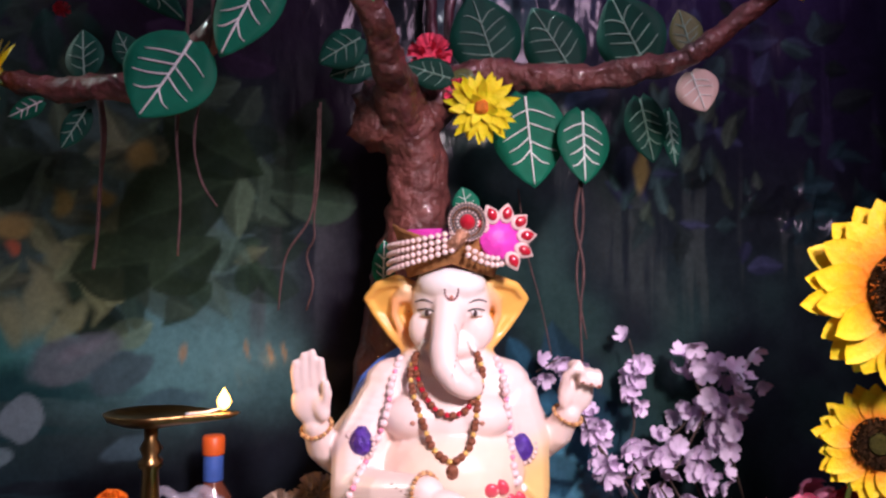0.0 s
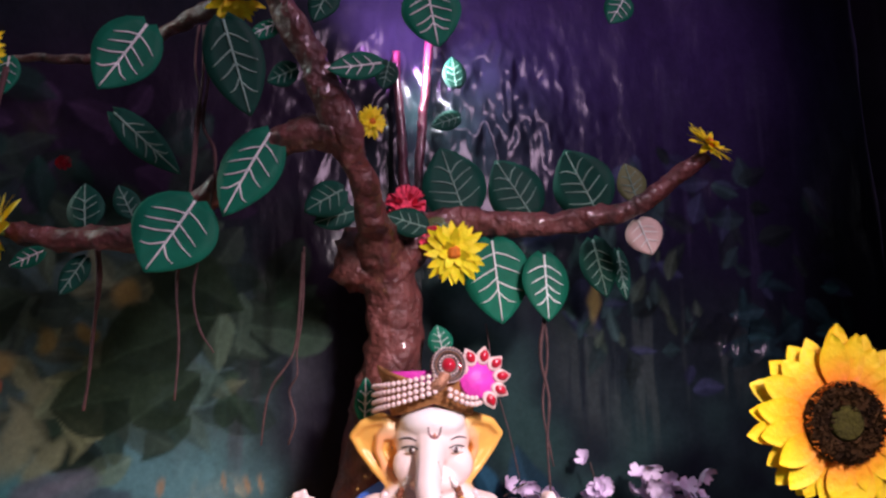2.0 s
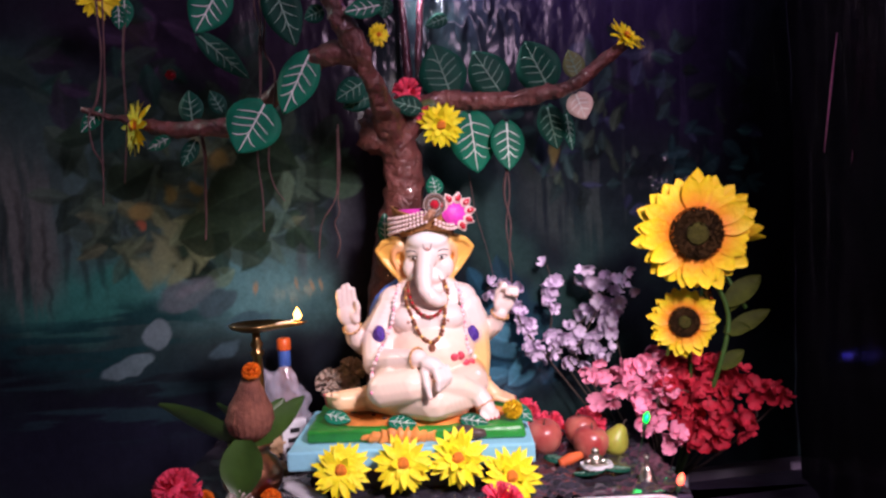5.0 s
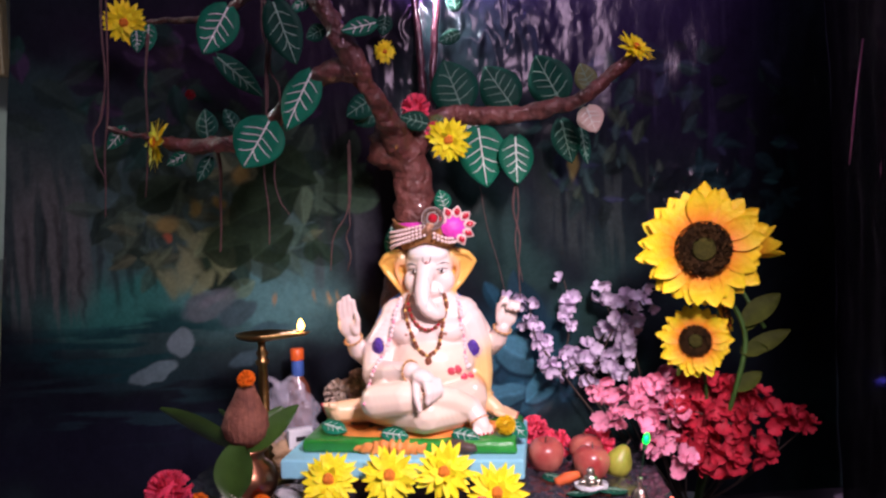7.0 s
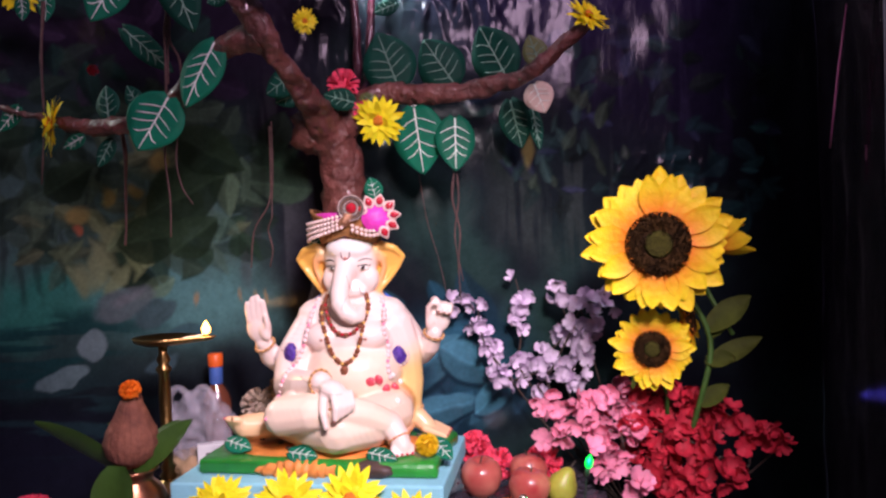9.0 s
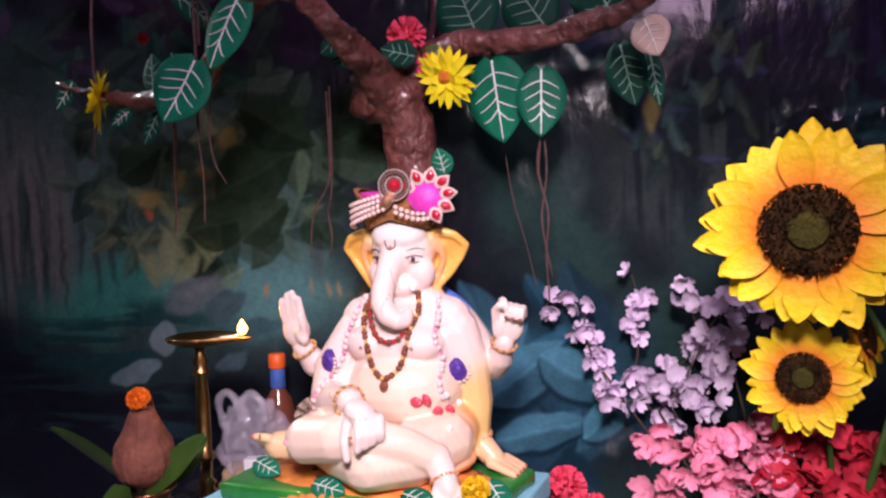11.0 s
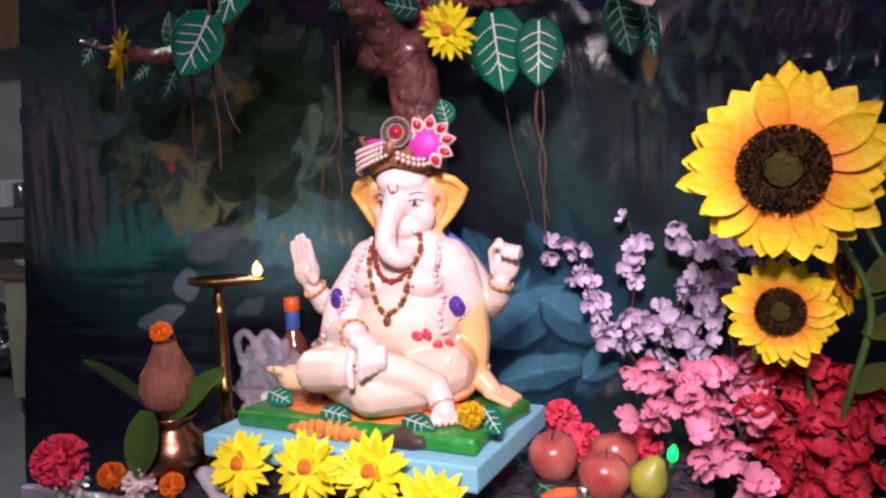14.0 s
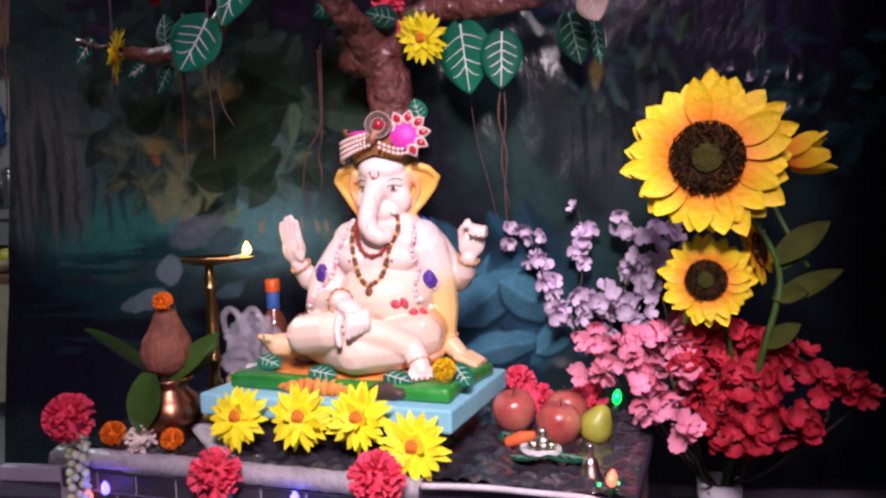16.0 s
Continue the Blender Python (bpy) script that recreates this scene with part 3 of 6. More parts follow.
def ruffle():
    """Pale lace strip folded over the table's front edge."""
    bm = bmesh.new()
    n = 240
    rows = []
    for i in range(n + 1):
        x = -0.505 + 0.665 * i / n
        w = 0.0012 * noise.noise((x * 90, 0, 0)) + 0.0018 * noise.noise((x * 23, 4, 0))
        rows.append([bm.verts.new((x, FRONT + 0.028, TOP + 0.0035)), bm.verts.new((x, FRONT + 0.004, TOP + 0.004 + w)), bm.verts.new((x, FRONT - 0.014 + w, TOP - 0.003)), bm.verts.new((x, FRONT - 0.018 + w, TOP - 0.020 + 1.2 * w))])
    for a, b in zip(rows, rows[1:]):
        for k in range(3):
            bm.faces.new((a[k], a[k + 1], b[k + 1], b[k]))
    bmesh.ops.solidify(bm, geom=bm.faces[:], thickness=0.0015)
    return bm


solo("lace_strip", ruffle(), M_LACE, "pale printed plastic lace strip along the table edge", "table runner")


def crumple(sx, sy, sz, amp, seed, nx=40, ny=30):
    """A crumpled sheet lying flat."""
    bm = bmesh.new()
    g = [[bm.verts.new((sx * (i / nx - 0.5), sy * (j / ny - 0.5), sz + amp * (abs(noise.noise((i * 0.33, j * 0.33, seed))) + 0.5 * abs(noise.noise((i * 0.9, j * 0.9, seed)))))) for j in range(ny + 1)] for i in range(nx + 1)]
    for i in range(nx):
        for j in range(ny):
            bm.faces.new((g[i][j], g[i + 1][j], g[i + 1][j + 1], g[i][j + 1]))
    return bm


solo("table_cover", crumple(0.945, 0.45, 0, 0.015, 2, 110, 60), M_FOIL, "crumpled dark shiny plastic cover on the table", "table cover", pose(-0.022, 0.898, TOP + 0.003))


def foam():
    p = thing("statue_plinth", "pale blue foam board plinth on a plastic-wrapped box", "plinth", pose(-0.032, 0.872, 0, 0, 0, -2))
    bm = box(0.45, 0.285, 0.036, 0.004, pose(0, 0, 0.672))
    part("board", bm, M_BLUE, p, "pale blue foam board", smooth=False)
    bm = box(0.38, 0.235, 0.048, 0.006, pose(0, 0, 0.630))
    bmesh.ops.subdivide_edges(bm, edges=bm.edges[:], cuts=7, use_grid_fill=True)
    for v in bm.verts:
        v.co += Vector((noise.noise(v.co * 40), noise.noise(v.co * 43 + Vector((9, 0, 0))), 0)) * 0.009
    part("wrapped_box", bm, M_FOIL, p, "box wrapped in dark crumpled plastic")
    return p


foam()
BASE = 0.690


def slab():
    """Cast base under the figure: green edge, orange spotted hide on top."""
    t = thing("painted_base", "green and orange painted cast base under the statue", "plinth", pose(-0.025, 0.865, BASE, 0, 0, -3))
    bm = box(0.41, 0.20, 0.024, 0.006, pose(0, 0, 0.012))
    bmesh.ops.subdivide_edges(bm, edges=bm.edges[:], cuts=5, use_grid_fill=True)
    for v in bm.verts:
        v.co += Vector((noise.noise(v.co * 22), noise.noise(v.co * 25 + Vector((3, 0, 0))), 0)) * 0.010
        if v.co.z > 0.012:
            v.co.z += 0.004 * noise.noise(v.co * 30)
    part("mat", bm, M_GREEN, t, "glossy green painted mat")
    bm = blob((0.0, 0.005, 0.020), (0.185, 0.088, 0.015), sub=4)
    for v in bm.verts:
        v.co += Vector((0, 0, 0.004 * noise.noise(v.co * 45)))
    part("hide", bm, M_ORANGE, t, "orange painted spotted hide")
    bm = blob((-0.015, -0.094, 0.010), (0.075, 0.013, 0.015), sub=5)
    for v in bm.verts:
        v.co += (v.co - Vector((-0.015, -0.09, 0.012))) * (0.16 * math.sin(v.co.x * 420) + 0.2 * noise.noise(v.co * 60))
    part("folds", bm, M_ORANGE, t, "orange folds hanging over the base's front")
    part("rock", blob((0.095, -0.092, 0.010), (0.045, 0.020, 0.014), sub=3, rough=0.3), M_DKBRN, t, "dark brown painted patch")
    for k in range(18):
        a = k * 2.4
        part("spot", blob((0.16 * math.cos(a) * (0.6 + 0.4 * (k % 3) / 2), 0.01 + 0.07 * math.sin(a), 0.0335), (0.006, 0.004, 0.0025), sub=1), M_DKBRN, t)
    return t


slab()

# ---- the statue ----
SURVEY = pose(0, 0, EYE, TILT) @ pose(0, 0, -1.15)


def lv(x, y, z):
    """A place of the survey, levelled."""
    return SURVEY @ Vector((x, y, z))


WARM = (0.86, 0.68, 0.54)
SKIN, PEACH, YELLOW, CREAM, ORANGE, BLUE_, WHITE, DARK, GOLD_, ROSE, EAR, EARIN = (0.85, 0.69, 0.63), (0.86, 0.58, 0.34), (0.85, 0.50, 0.06), (0.86, 0.60, 0.24), (0.82, 0.30, 0.07), (0.06, 0.16, 0.62), (0.84, 0.80, 0.76), (0.02, 0.012, 0.012), (0.38, 0.18, 0.07), (0.62, 0.06, 0.10), (0.86, 0.48, 0.10), (0.85, 0.40, 0.20)


def ico(sub):
    bm = bmesh.new()
    bmesh.ops.create_icosphere(bm, subdivisions=sub, radius=1)
    v = np.array([tuple(q.co) for q in bm.verts])
    f = np.array([[q.index for q in p.verts] for p in bm.faces])
    bm.free()
    return v, f


ICO = {k: ico(k) for k in (1, 2, 3)}


def ball_cloud(balls):
    """Points and triangles of many ellipsoids, each a matrix and a fineness."""
    vs, fs, n = [], [], 0
    for m, sub in balls:
        v, f = ICO[sub]
        mm = np.array(m)
        vs.append(v @ mm[:3, :3].T + mm[:3, 3])
        fs.append(f + n)
        n += len(v)
    return np.concatenate(vs), np.concatenate(fs)


class Clay:
    """Forms that are merged into one skin, each with its own paint."""

    def __init__(self):
        self.balls, self.a, self.b, self.c = [], [], [], []

    def limb(self, a, b, ra, rb, paint):
        a, b = Vector(a), Vector(b)
        n = max(2, int((b - a).length / (0.32 * min(ra, rb))) + 1)
        for i in range(n + 1):
            t = i / n
            r = ra + (rb - ra) * t
            p = a.lerp(b, t)
            self.balls.append((Matrix.Translation(p) @ Matrix.Diagonal((r, r, r, 1)), 2))
            self.a.append(p), self.b.append(Vector((r, r, r))), self.c.append(paint)

    def lump(self, c, r, paint, rot=None):
        m = Matrix.Translation(c) @ (rot.to_matrix().to_4x4() if rot else Matrix()) @ Matrix.Diagonal((*r, 1))
        self.balls.append((m, 3))
        self.a.append(Vector(c)), self.b.append(Vector(r)), self.c.append(paint)

    def bend(self, pts, radii, paint):
        for (a, b), (ra, rb) in zip(zip(pts, pts[1:]), zip(radii, radii[1:])):
            self.limb(a, b, ra, rb, paint)


FORM = []


def on_form(x, z, off=0.0, nearest=False):
    """The point of the cast figure's front at x, z, lifted by off; for strings, behind the trunk."""
    hit = FORM[0].ray_cast(Vector((x, 0.4, z)), Vector((0, 1, 0)))[0]
    y = hit.y if hit else 0.90
    if nearest and z > 0.962:
        y = 0.853 + 0.75 * (z - 0.962)
    return Vector((x, y - off, z))


def figure():
    k = Clay()
    # seat, belly, chest, shoulders
    k.lump((0.010, 0.905, 0.888), (0.088, 0.082, 0.068), WARM)
    k.lump((0.008, 0.918, 0.945), (0.084, 0.066, 0.060), SKIN)
    k.lump((0.043, 0.882, 0.955), (0.038, 0.032, 0.027), SKIN)
    k.lump((-0.033, 0.882, 0.955), (0.038, 0.032, 0.027), SKIN)
    k.lump((0.010, 0.925, 0.812), (0.112, 0.085, 0.050), YELLOW)
    k.limb((-0.062, 0.926, 0.982), (0.072, 0.926, 0.982), 0.036, 0.036, SKIN)
    k.lump((0.006, 0.930, 1.010), (0.064, 0.042, 0.030), SKIN)
    # cape behind the shoulders
    k.lump((-0.006, 0.978, 0.935), (0.118, 0.024, 0.100), BLUE_)
    # head: skull, brow, cheeks, jaw
    k.lump((0.010, 0.928, 1.086), (0.050, 0.045, 0.046), SKIN)
    k.lump((0.010, 0.912, 1.108), (0.043, 0.036, 0.026), WHITE)
    k.lump((-0.020, 0.912, 1.054), (0.022, 0.019, 0.026), SKIN)
    k.lump((0.040, 0.912, 1.054), (0.022, 0.019, 0.026), SKIN)
    k.lump((0.010, 0.908, 1.034), (0.036, 0.026, 0.020), SKIN)
    # trunk: down the middle, then swept across the chest, tip rolled in
    k.lump((0.007, 0.895, 1.078), (0.022, 0.020, 0.030), SKIN)
    k.bend([(0.006, 0.892, 1.078), (0.003, 0.876, 1.056), (0.000, 0.863, 1.034), (0.003, 0.853, 1.016), (0.014, 0.847, 1.002), (0.026, 0.849, 0.994), (0.034, 0.857, 0.993), (0.036, 0.866, 1.001)], [0.0200, 0.0180, 0.0172, 0.0168, 0.0158, 0.0140, 0.0120, 0.0095], SKIN)
    # ears: thin shells with a rolled rim and an inner fold
    for s in (-1, 1):
        def e(x, y, z):
            return (0.004 + s * x, y, z)
        rim = [e(0.040, 0.930, 1.104), e(0.060, 0.925, 1.112), e(0.084, 0.930, 1.105), e(0.098, 0.940, 1.089), e(0.088, 0.944, 1.070), e(0.070, 0.940, 1.047), e(0.046, 0.930, 1.022)]
        k.bend(rim, [0.0075, 0.0080, 0.0065, 0.0052, 0.0050, 0.0055, 0.0060], EAR)
        for (p, q) in zip(rim[1:], rim[2:]):
            for f in (0.0, 0.33, 0.66):
                far = Vector(p).lerp(Vector(q), f)
                k.limb(e(0.040, 0.946, 1.068), far + Vector((0, 0.004, 0)), 0.0075, 0.0045, EAR)
        k.bend([e(0.046, 0.928, 1.092), e(0.062, 0.930, 1.088), e(0.064, 0.934, 1.070), e(0.054, 0.934, 1.046), e(0.044, 0.928, 1.030)], [0.0080, 0.0065, 0.0055, 0.0060, 0.0060], EARIN)
        k.bend([e(0.040, 0.926, 1.096), e(0.052, 0.922, 1.100), e(0.060, 0.926, 1.094)], [0.006, 0.0055, 0.004], PEACH)
    # raised arm with an open palm
    k.bend([(-0.066, 0.945, 0.965), (-0.104, 0.945, 0.925), (-0.130, 0.928, 0.898), (-0.142, 0.902, 0.916), (-0.149, 0.880, 0.946)], [0.034, 0.029, 0.0245, 0.0215, 0.0150], SKIN)
    k.lump((-0.152, 0.872, 0.974), (0.0235, 0.0105, 0.0265), SKIN)
    k.lump((-0.139, 0.866, 0.968), (0.0100, 0.0100, 0.0170), SKIN, Euler((0, -0.25, 0)))
    for i in range(4):
        x = -0.1695 + 0.0100 * i
        k.bend([(x + 0.002, 0.869, 0.990), (x, 0.867, 1.008), (x + 0.0012 - 0.0004 * i, 0.864, (1.020, 1.029, 1.032, 1.023)[i])], [0.0062, 0.0060, 0.0050], SKIN)
    k.bend([(-0.135, 0.864, 0.972), (-0.1315, 0.858, 0.986), (-0.1330, 0.855, 0.999)], [0.0070, 0.0064, 0.0052], SKIN)
    # raised arm whose fingers fold forward
    k.bend([(0.080, 0.950, 0.965), (0.108, 0.965, 0.925), (0.124, 0.964, 0.905), (0.142, 0.945, 0.922), (0.155, 0.930, 0.948)], [0.034, 0.028, 0.0235, 0.0205, 0.0150], SKIN)
    k.lump((0.163, 0.930, 0.974), (0.0225, 0.0120, 0.0270), SKIN, Euler((0, 0.12, 0)))
    k.lump((0.150, 0.922, 0.972), (0.0095, 0.0090, 0.0180), SKIN, Euler((0, 0.15, 0)))
    for i in range(3):
        x = 0.166 + 0.0098 * i
        k.bend([(x, 0.930, 0.988), (x + 0.002, 0.922, 1.003 - 0.002 * i), (x + 0.002, 0.912, 1.001 - 0.002 * i), (x + 0.001, 0.909, 0.990 - 0.002 * i)], [0.0064, 0.0062, 0.0058, 0.0050], SKIN)
    k.bend([(0.157, 0.928, 0.990), (0.157, 0.920, 1.010), (0.163, 0.911, 1.012), (0.167, 0.907, 1.003)], [0.0064, 0.0062, 0.0056, 0.0048], SKIN)
    k.bend([(0.147, 0.920, 0.978), (0.149, 0.912, 0.997), (0.157, 0.906, 1.006)], [0.0066, 0.0060, 0.0050], SKIN)
    # arm that rests on the knee, fingers hanging over the shin
    k.bend([(-0.070, 0.915, 0.962), (-0.100, 0.890, 0.915), (-0.100, 0.866, 0.872), (-0.060, 0.818, 0.884), (-0.016, 0.776, 0.899)], [0.036, 0.032, 0.030, 0.0265, 0.0185], SKIN)
    k.lump((0.008, 0.756, 0.891), (0.025, 0.019, 0.0155), SKIN, Euler((0, 0.3, -0.5)))
    for i in range(4):
        k.bend([(0.014 + 0.007 * i, 0.740 + 0.006 * i, 0.887 - 0.001 * i), (0.020 + 0.0068 * i, 0.727 + 0.007 * i, 0.869), (0.018 + 0.0072 * i, 0.725 + 0.008 * i, 0.852 + 0.003 * i)], [0.0076, 0.0068, 0.0054], SKIN)
    k.bend([(-0.006, 0.750, 0.884), (-0.002, 0.728, 0.860), (0.003, 0.723, 0.840)], [0.0080, 0.0070, 0.0056], SKIN)
    # straight arm that rests on the base
    k.bend([(0.082, 0.925, 0.965), (0.101, 0.926, 0.915)], [0.036, 0.030], SKIN)
    k.bend([(0.101, 0.926, 0.915), (0.106, 0.930, 0.860), (0.106, 0.925, 0.806)], [0.030, 0.026, 0.0195], CREAM)
    k.limb((0.106, 0.922, 0.806), (0.136, 0.912, 0.782), 0.0205, 0.0160, PEACH)
    for i in range(4):
        k.limb((0.134 + 0.005 * i, 0.898 + 0.009 * i, 0.780), (0.172 + 0.001 * i, 0.890 + 0.012 * i, 0.768), 0.0078, 0.0058, PEACH)
    # upper crossed leg: thigh, knee, tapering shin, foot with toes turned down
    k.bend([(-0.036, 0.880, 0.822), (-0.066, 0.825, 0.836), (-0.082, 0.778, 0.842)], [0.050, 0.045, 0.0345], WARM)
    k.bend([(-0.083, 0.774, 0.843), (-0.035, 0.764, 0.851), (0.012, 0.768, 0.852), (0.055, 0.786, 0.840), (0.090, 0.804, 0.818)], [0.0340, 0.0330, 0.0290, 0.0250, 0.0215], WARM)
    k.bend([(0.090, 0.804, 0.818), (0.104, 0.794, 0.802), (0.113, 0.785, 0.787)], [0.0220, 0.0190, 0.0150], SKIN)
    for i in range(5):
        k.limb((0.099 + 0.0072 * i, 0.777 + 0.003 * i, 0.786), (0.099 + 0.0078 * i, 0.766 + 0.004 * i, 0.777), 0.0066 - 0.0004 * i, 0.0054 - 0.0003 * i, SKIN)
    # lower crossed leg: round knee in front, shin drawn back to the sole
    k.bend([(0.078, 0.870, 0.820), (0.050, 0.812, 0.818), (0.012, 0.774, 0.818)], [0.044, 0.044, 0.0390], WARM)
    k.bend([(0.008, 0.774, 0.817), (-0.055, 0.812, 0.810), (-0.120, 0.855, 0.806)], [0.0390, 0.0340, 0.0260], WARM)
    k.limb((-0.120, 0.855, 0.804), (-0.172, 0.832, 0.808), 0.0260, 0.0220, PEACH)
    for i in range(5):
        k.limb((-0.178, 0.816 + 0.007 * i, 0.824 - 0.0075 * i), (-0.195, 0.809 + 0.008 * i, 0.828 - 0.008 * i), 0.0076, 0.0058, PEACH)
    # drapery over the lap, waist sash
    k.lump((0.074, 0.905, 0.826), (0.044, 0.058, 0.048), ORANGE)
    k.lump((-0.010, 0.880, 0.790), (0.130, 0.075, 0.028), ORANGE)

    me = bpy.data.meshes.new("raw")
    v, f = ball_cloud(k.balls)
    me.from_pydata(v.tolist(), [], f.tolist())
    raw = new("raw", me)
    rm = raw.modifiers.new("r", "REMESH")
    rm.mode, rm.voxel_size = "VOXEL", 0.0020
    sm = raw.modifiers.new("s", "SMOOTH")
    sm.factor, sm.iterations = 0.5, 14
    skin = bpy.data.meshes.new_from_object(raw.evaluated_get(bpy.context.evaluated_depsgraph_get()))
    bpy.data.objects.remove(raw)
    bpy.data.meshes.remove(me)
    n = len(skin.vertices)
    co = np.empty(n * 3, dtype=np.float32)
    skin.vertices.foreach_get("co", co)
    co = co.reshape(-1, 3)
    num, den = np.zeros((n, 3)), np.zeros((n, 1))
    for c, r, paint in zip(k.a, k.b, k.c):
        d = np.sqrt((((co - np.array(c)) / np.array(r)) ** 2).sum(1)) - 1
        w = np.exp(-np.abs(d * min(r)) / 0.0028)[:, None].astype(np.float32)
        num, den = num + w * np.array(paint), den + w
    cols = (num / np.maximum(den, 1e-9)).tolist()

    faces = [tuple(p.vertices) for p in skin.polygons]
    marks, tints = [], []
    FORM.append(BVHTree.FromPolygons([Vector(c) for c in co.tolist()], faces))

    def mark(c, r, paint, rot=None, sub=2):
        marks.append((Matrix.Translation(c) @ (rot.to_matrix().to_4x4() if rot else Matrix()) @ Matrix.Diagonal((*r, 1)), sub))
        tints.extend([paint] * len(ICO[sub][0]))

    # eyes, brows, brow crescent, tusk, bangles, painted cloth
    for s, x in ((-1, -0.020), (1, 0.039)):
        def spot(dx, dz, off=0.0):
            return on_form(x + s * dx, 1.074 + dz, off)
        tilt = Euler((0, s * 0.25, s * 0.75))
        mark(spot(0, 0, -0.0002), (0.0085, 0.0026, 0.0044), WHITE, tilt)
        mark(spot(-0.001, 0.0002, 0.0020), (0.0038, 0.0020, 0.0040), (0.06, 0.035, 0.035), tilt)
        for j in range(7):
            f = j / 6
            mark(spot(-0.0085 + 0.018 * f, 0.0020 + 0.0036 * math.sin(math.pi * (0.15 + 0.75 * f)), 0.0014), (0.0021, 0.0014, 0.0012), DARK, sub=1)
            mark(spot(-0.007 + 0.019 * f, 0.0120 + 0.0040 * math.sin(math.pi * (0.1 + 0.8 * f)), 0.0002), (0.0024, 0.0014, 0.0010 + 0.0006 * math.sin(math.pi * f)), DARK, sub=1)
            mark(spot(-0.006 + 0.013 * f, -0.0040 - 0.0012 * math.sin(math.pi * f), 0.0012), (0.0017, 0.0012, 0.0007), GOLD_, sub=1)
        mark(spot(0.022, -0.001, -0.0005), (0.0012, 0.0010, 0.0012), DARK, sub=1)
    for j in range(11):
        a = math.pi * (0.98 + 1.04 * j / 10)
        mark(on_form(0.010 + 0.0078 * math.cos(a), 1.102 + 0.0115 * math.sin(a), 0.0), (0.0014 + 0.0010 * math.sin(math.pi * j / 10), 0.0016, 0.0018), (0.16, 0.05, 0.05), sub=1)
    mark(on_form(0.010, 1.0935, 0.0002), (0.0026, 0.0018, 0.0034), (0.42, 0.16, 0.10))
    # painted line along the trunk, creases, tusks
    for j in range(12):
        f = j / 11
        mark(on_form(0.0135 + 0.004 * math.sin(4 * f), 1.062 - 0.052 * f, -0.0006), (0.0007, 0.0011, 0.0028), (0.30, 0.13, 0.10), sub=1)
    for sx, x in ((-1, -0.022), (1, 0.032)):
        for j in range(6):
            mark(on_form(x + sx * 0.0012 * j, 1.040 - 0.0036 * j + 0.0004 * j * j, 0.001 + 0.0007 * j), (0.0050 - 0.0006 * j, 0.0040, 0.0042), WHITE, sub=1)

    def bangle(c, r, axis, paint=GOLD_, size=0.0034, n=18):
        q = Vector(axis).normalized().to_track_quat("Z", "Y").to_matrix()
        for j in range(n):
            a = 2 * math.pi * j / n
            p = Vector(c) + q @ Vector((r * math.cos(a), r * math.sin(a), 0))
            mark(p, (size,) * 3, paint if j % 2 else (0.62, 0.36, 0.14), sub=1)

    bangle((-0.1475, 0.884, 0.942), 0.0180, (-0.25, -0.6, 1), size=0.0030, n=22)
    bangle((0.1535, 0.932, 0.946), 0.0180, (0.40, -0.45, 1), size=0.0030, n=22)
    bangle((-0.018, 0.778, 0.898), 0.0210, (1, -0.85, 0.2), size=0.0030, n=24)
    bangle((0.106, 0.925, 0.812), 0.0215, (0, -0.1, 1), size=0.0032, n=24)
    bangle((0.106, 0.792, 0.797), 0.0185, (0.5, -0.5, -0.8), (0.6, 0.2, 0.1), size=0.0026, n=22)
    # rings on the fingers, reddened nails, sash bows, buttons
    for j in range(5):
        mark((0.012 + 0.0072 * j, 0.720 + 0.0072 * j, 0.870), (0.0034, 0.0030, 0.0026), (0.40, 0.17, 0.06), sub=1)
        mark((0.099 + 0.0078 * j, 0.761 + 0.004 * j, 0.778), (0.0026, 0.0022, 0.0030), ROSE, sub=1)
        mark((-0.200, 0.808 + 0.008 * j, 0.829 - 0.008 * j), (0.0024, 0.0032, 0.0032), ROSE, sub=1)
        mark((-0.186, 0.8065 + 0.008 * j, 0.829 - 0.008 * j), (0.0020, 0.0026, 0.0050), GOLD_, sub=1)
    for i in range(3):
        mark((0.1675 + 0.0098 * i, 0.9035, 0.990 - 0.002 * i), (0.0030, 0.0018, 0.0020), (0.30, 0.10, 0.07), sub=1)
    for i in range(4):
        mark((0.176 + 0.001 * i, 0.888 + 0.012 * i, 0.7705), (0.0024, 0.0030, 0.0022), (0.45, 0.10, 0.08), sub=1)
    for cx, cz, rr in ((0.059, 0.884, 0.4), (0.080, 0.864, -0.3)):
        for s in (-1, 1):
            mark(on_form(cx + s * 0.006, cz + s * 0.002 * rr, 0.0), (0.0100, 0.0050, 0.0088), ROSE, Euler((0.3, s * 0.5 + rr, 0)))
        mark(on_form(cx, cz, 0.004), (0.0032, 0.0030, 0.0034), (0.78, 0.30, 0.30))
    for cx, cz in ((0.094, 0.868), (0.098, 0.848), (0.086, 0.886)):
        mark(on_form(cx, cz, 0.001), (0.0055, 0.0045, 0.0055), WHITE)
    for x in (-0.034, 0.044):
        mark(on_form(x, 0.954, -0.0006), (0.0034, 0.0016, 0.0034), (0.42, 0.20, 0.14))
    # crease between belly and chest
    for j in range(16):
        f = j / 15
        mark(on_form(-0.052 + 0.075 * f, 0.905 - 0.016 * math.sin(math.pi * 0.5 * f), -0.0009), (0.0034, 0.0013, 0.0008), (0.40, 0.22, 0.16), sub=1)
    mv, mf = ball_cloud(marks)
    cols += tints
    every = np.concatenate([co, mv])
    turn = np.array(SURVEY)
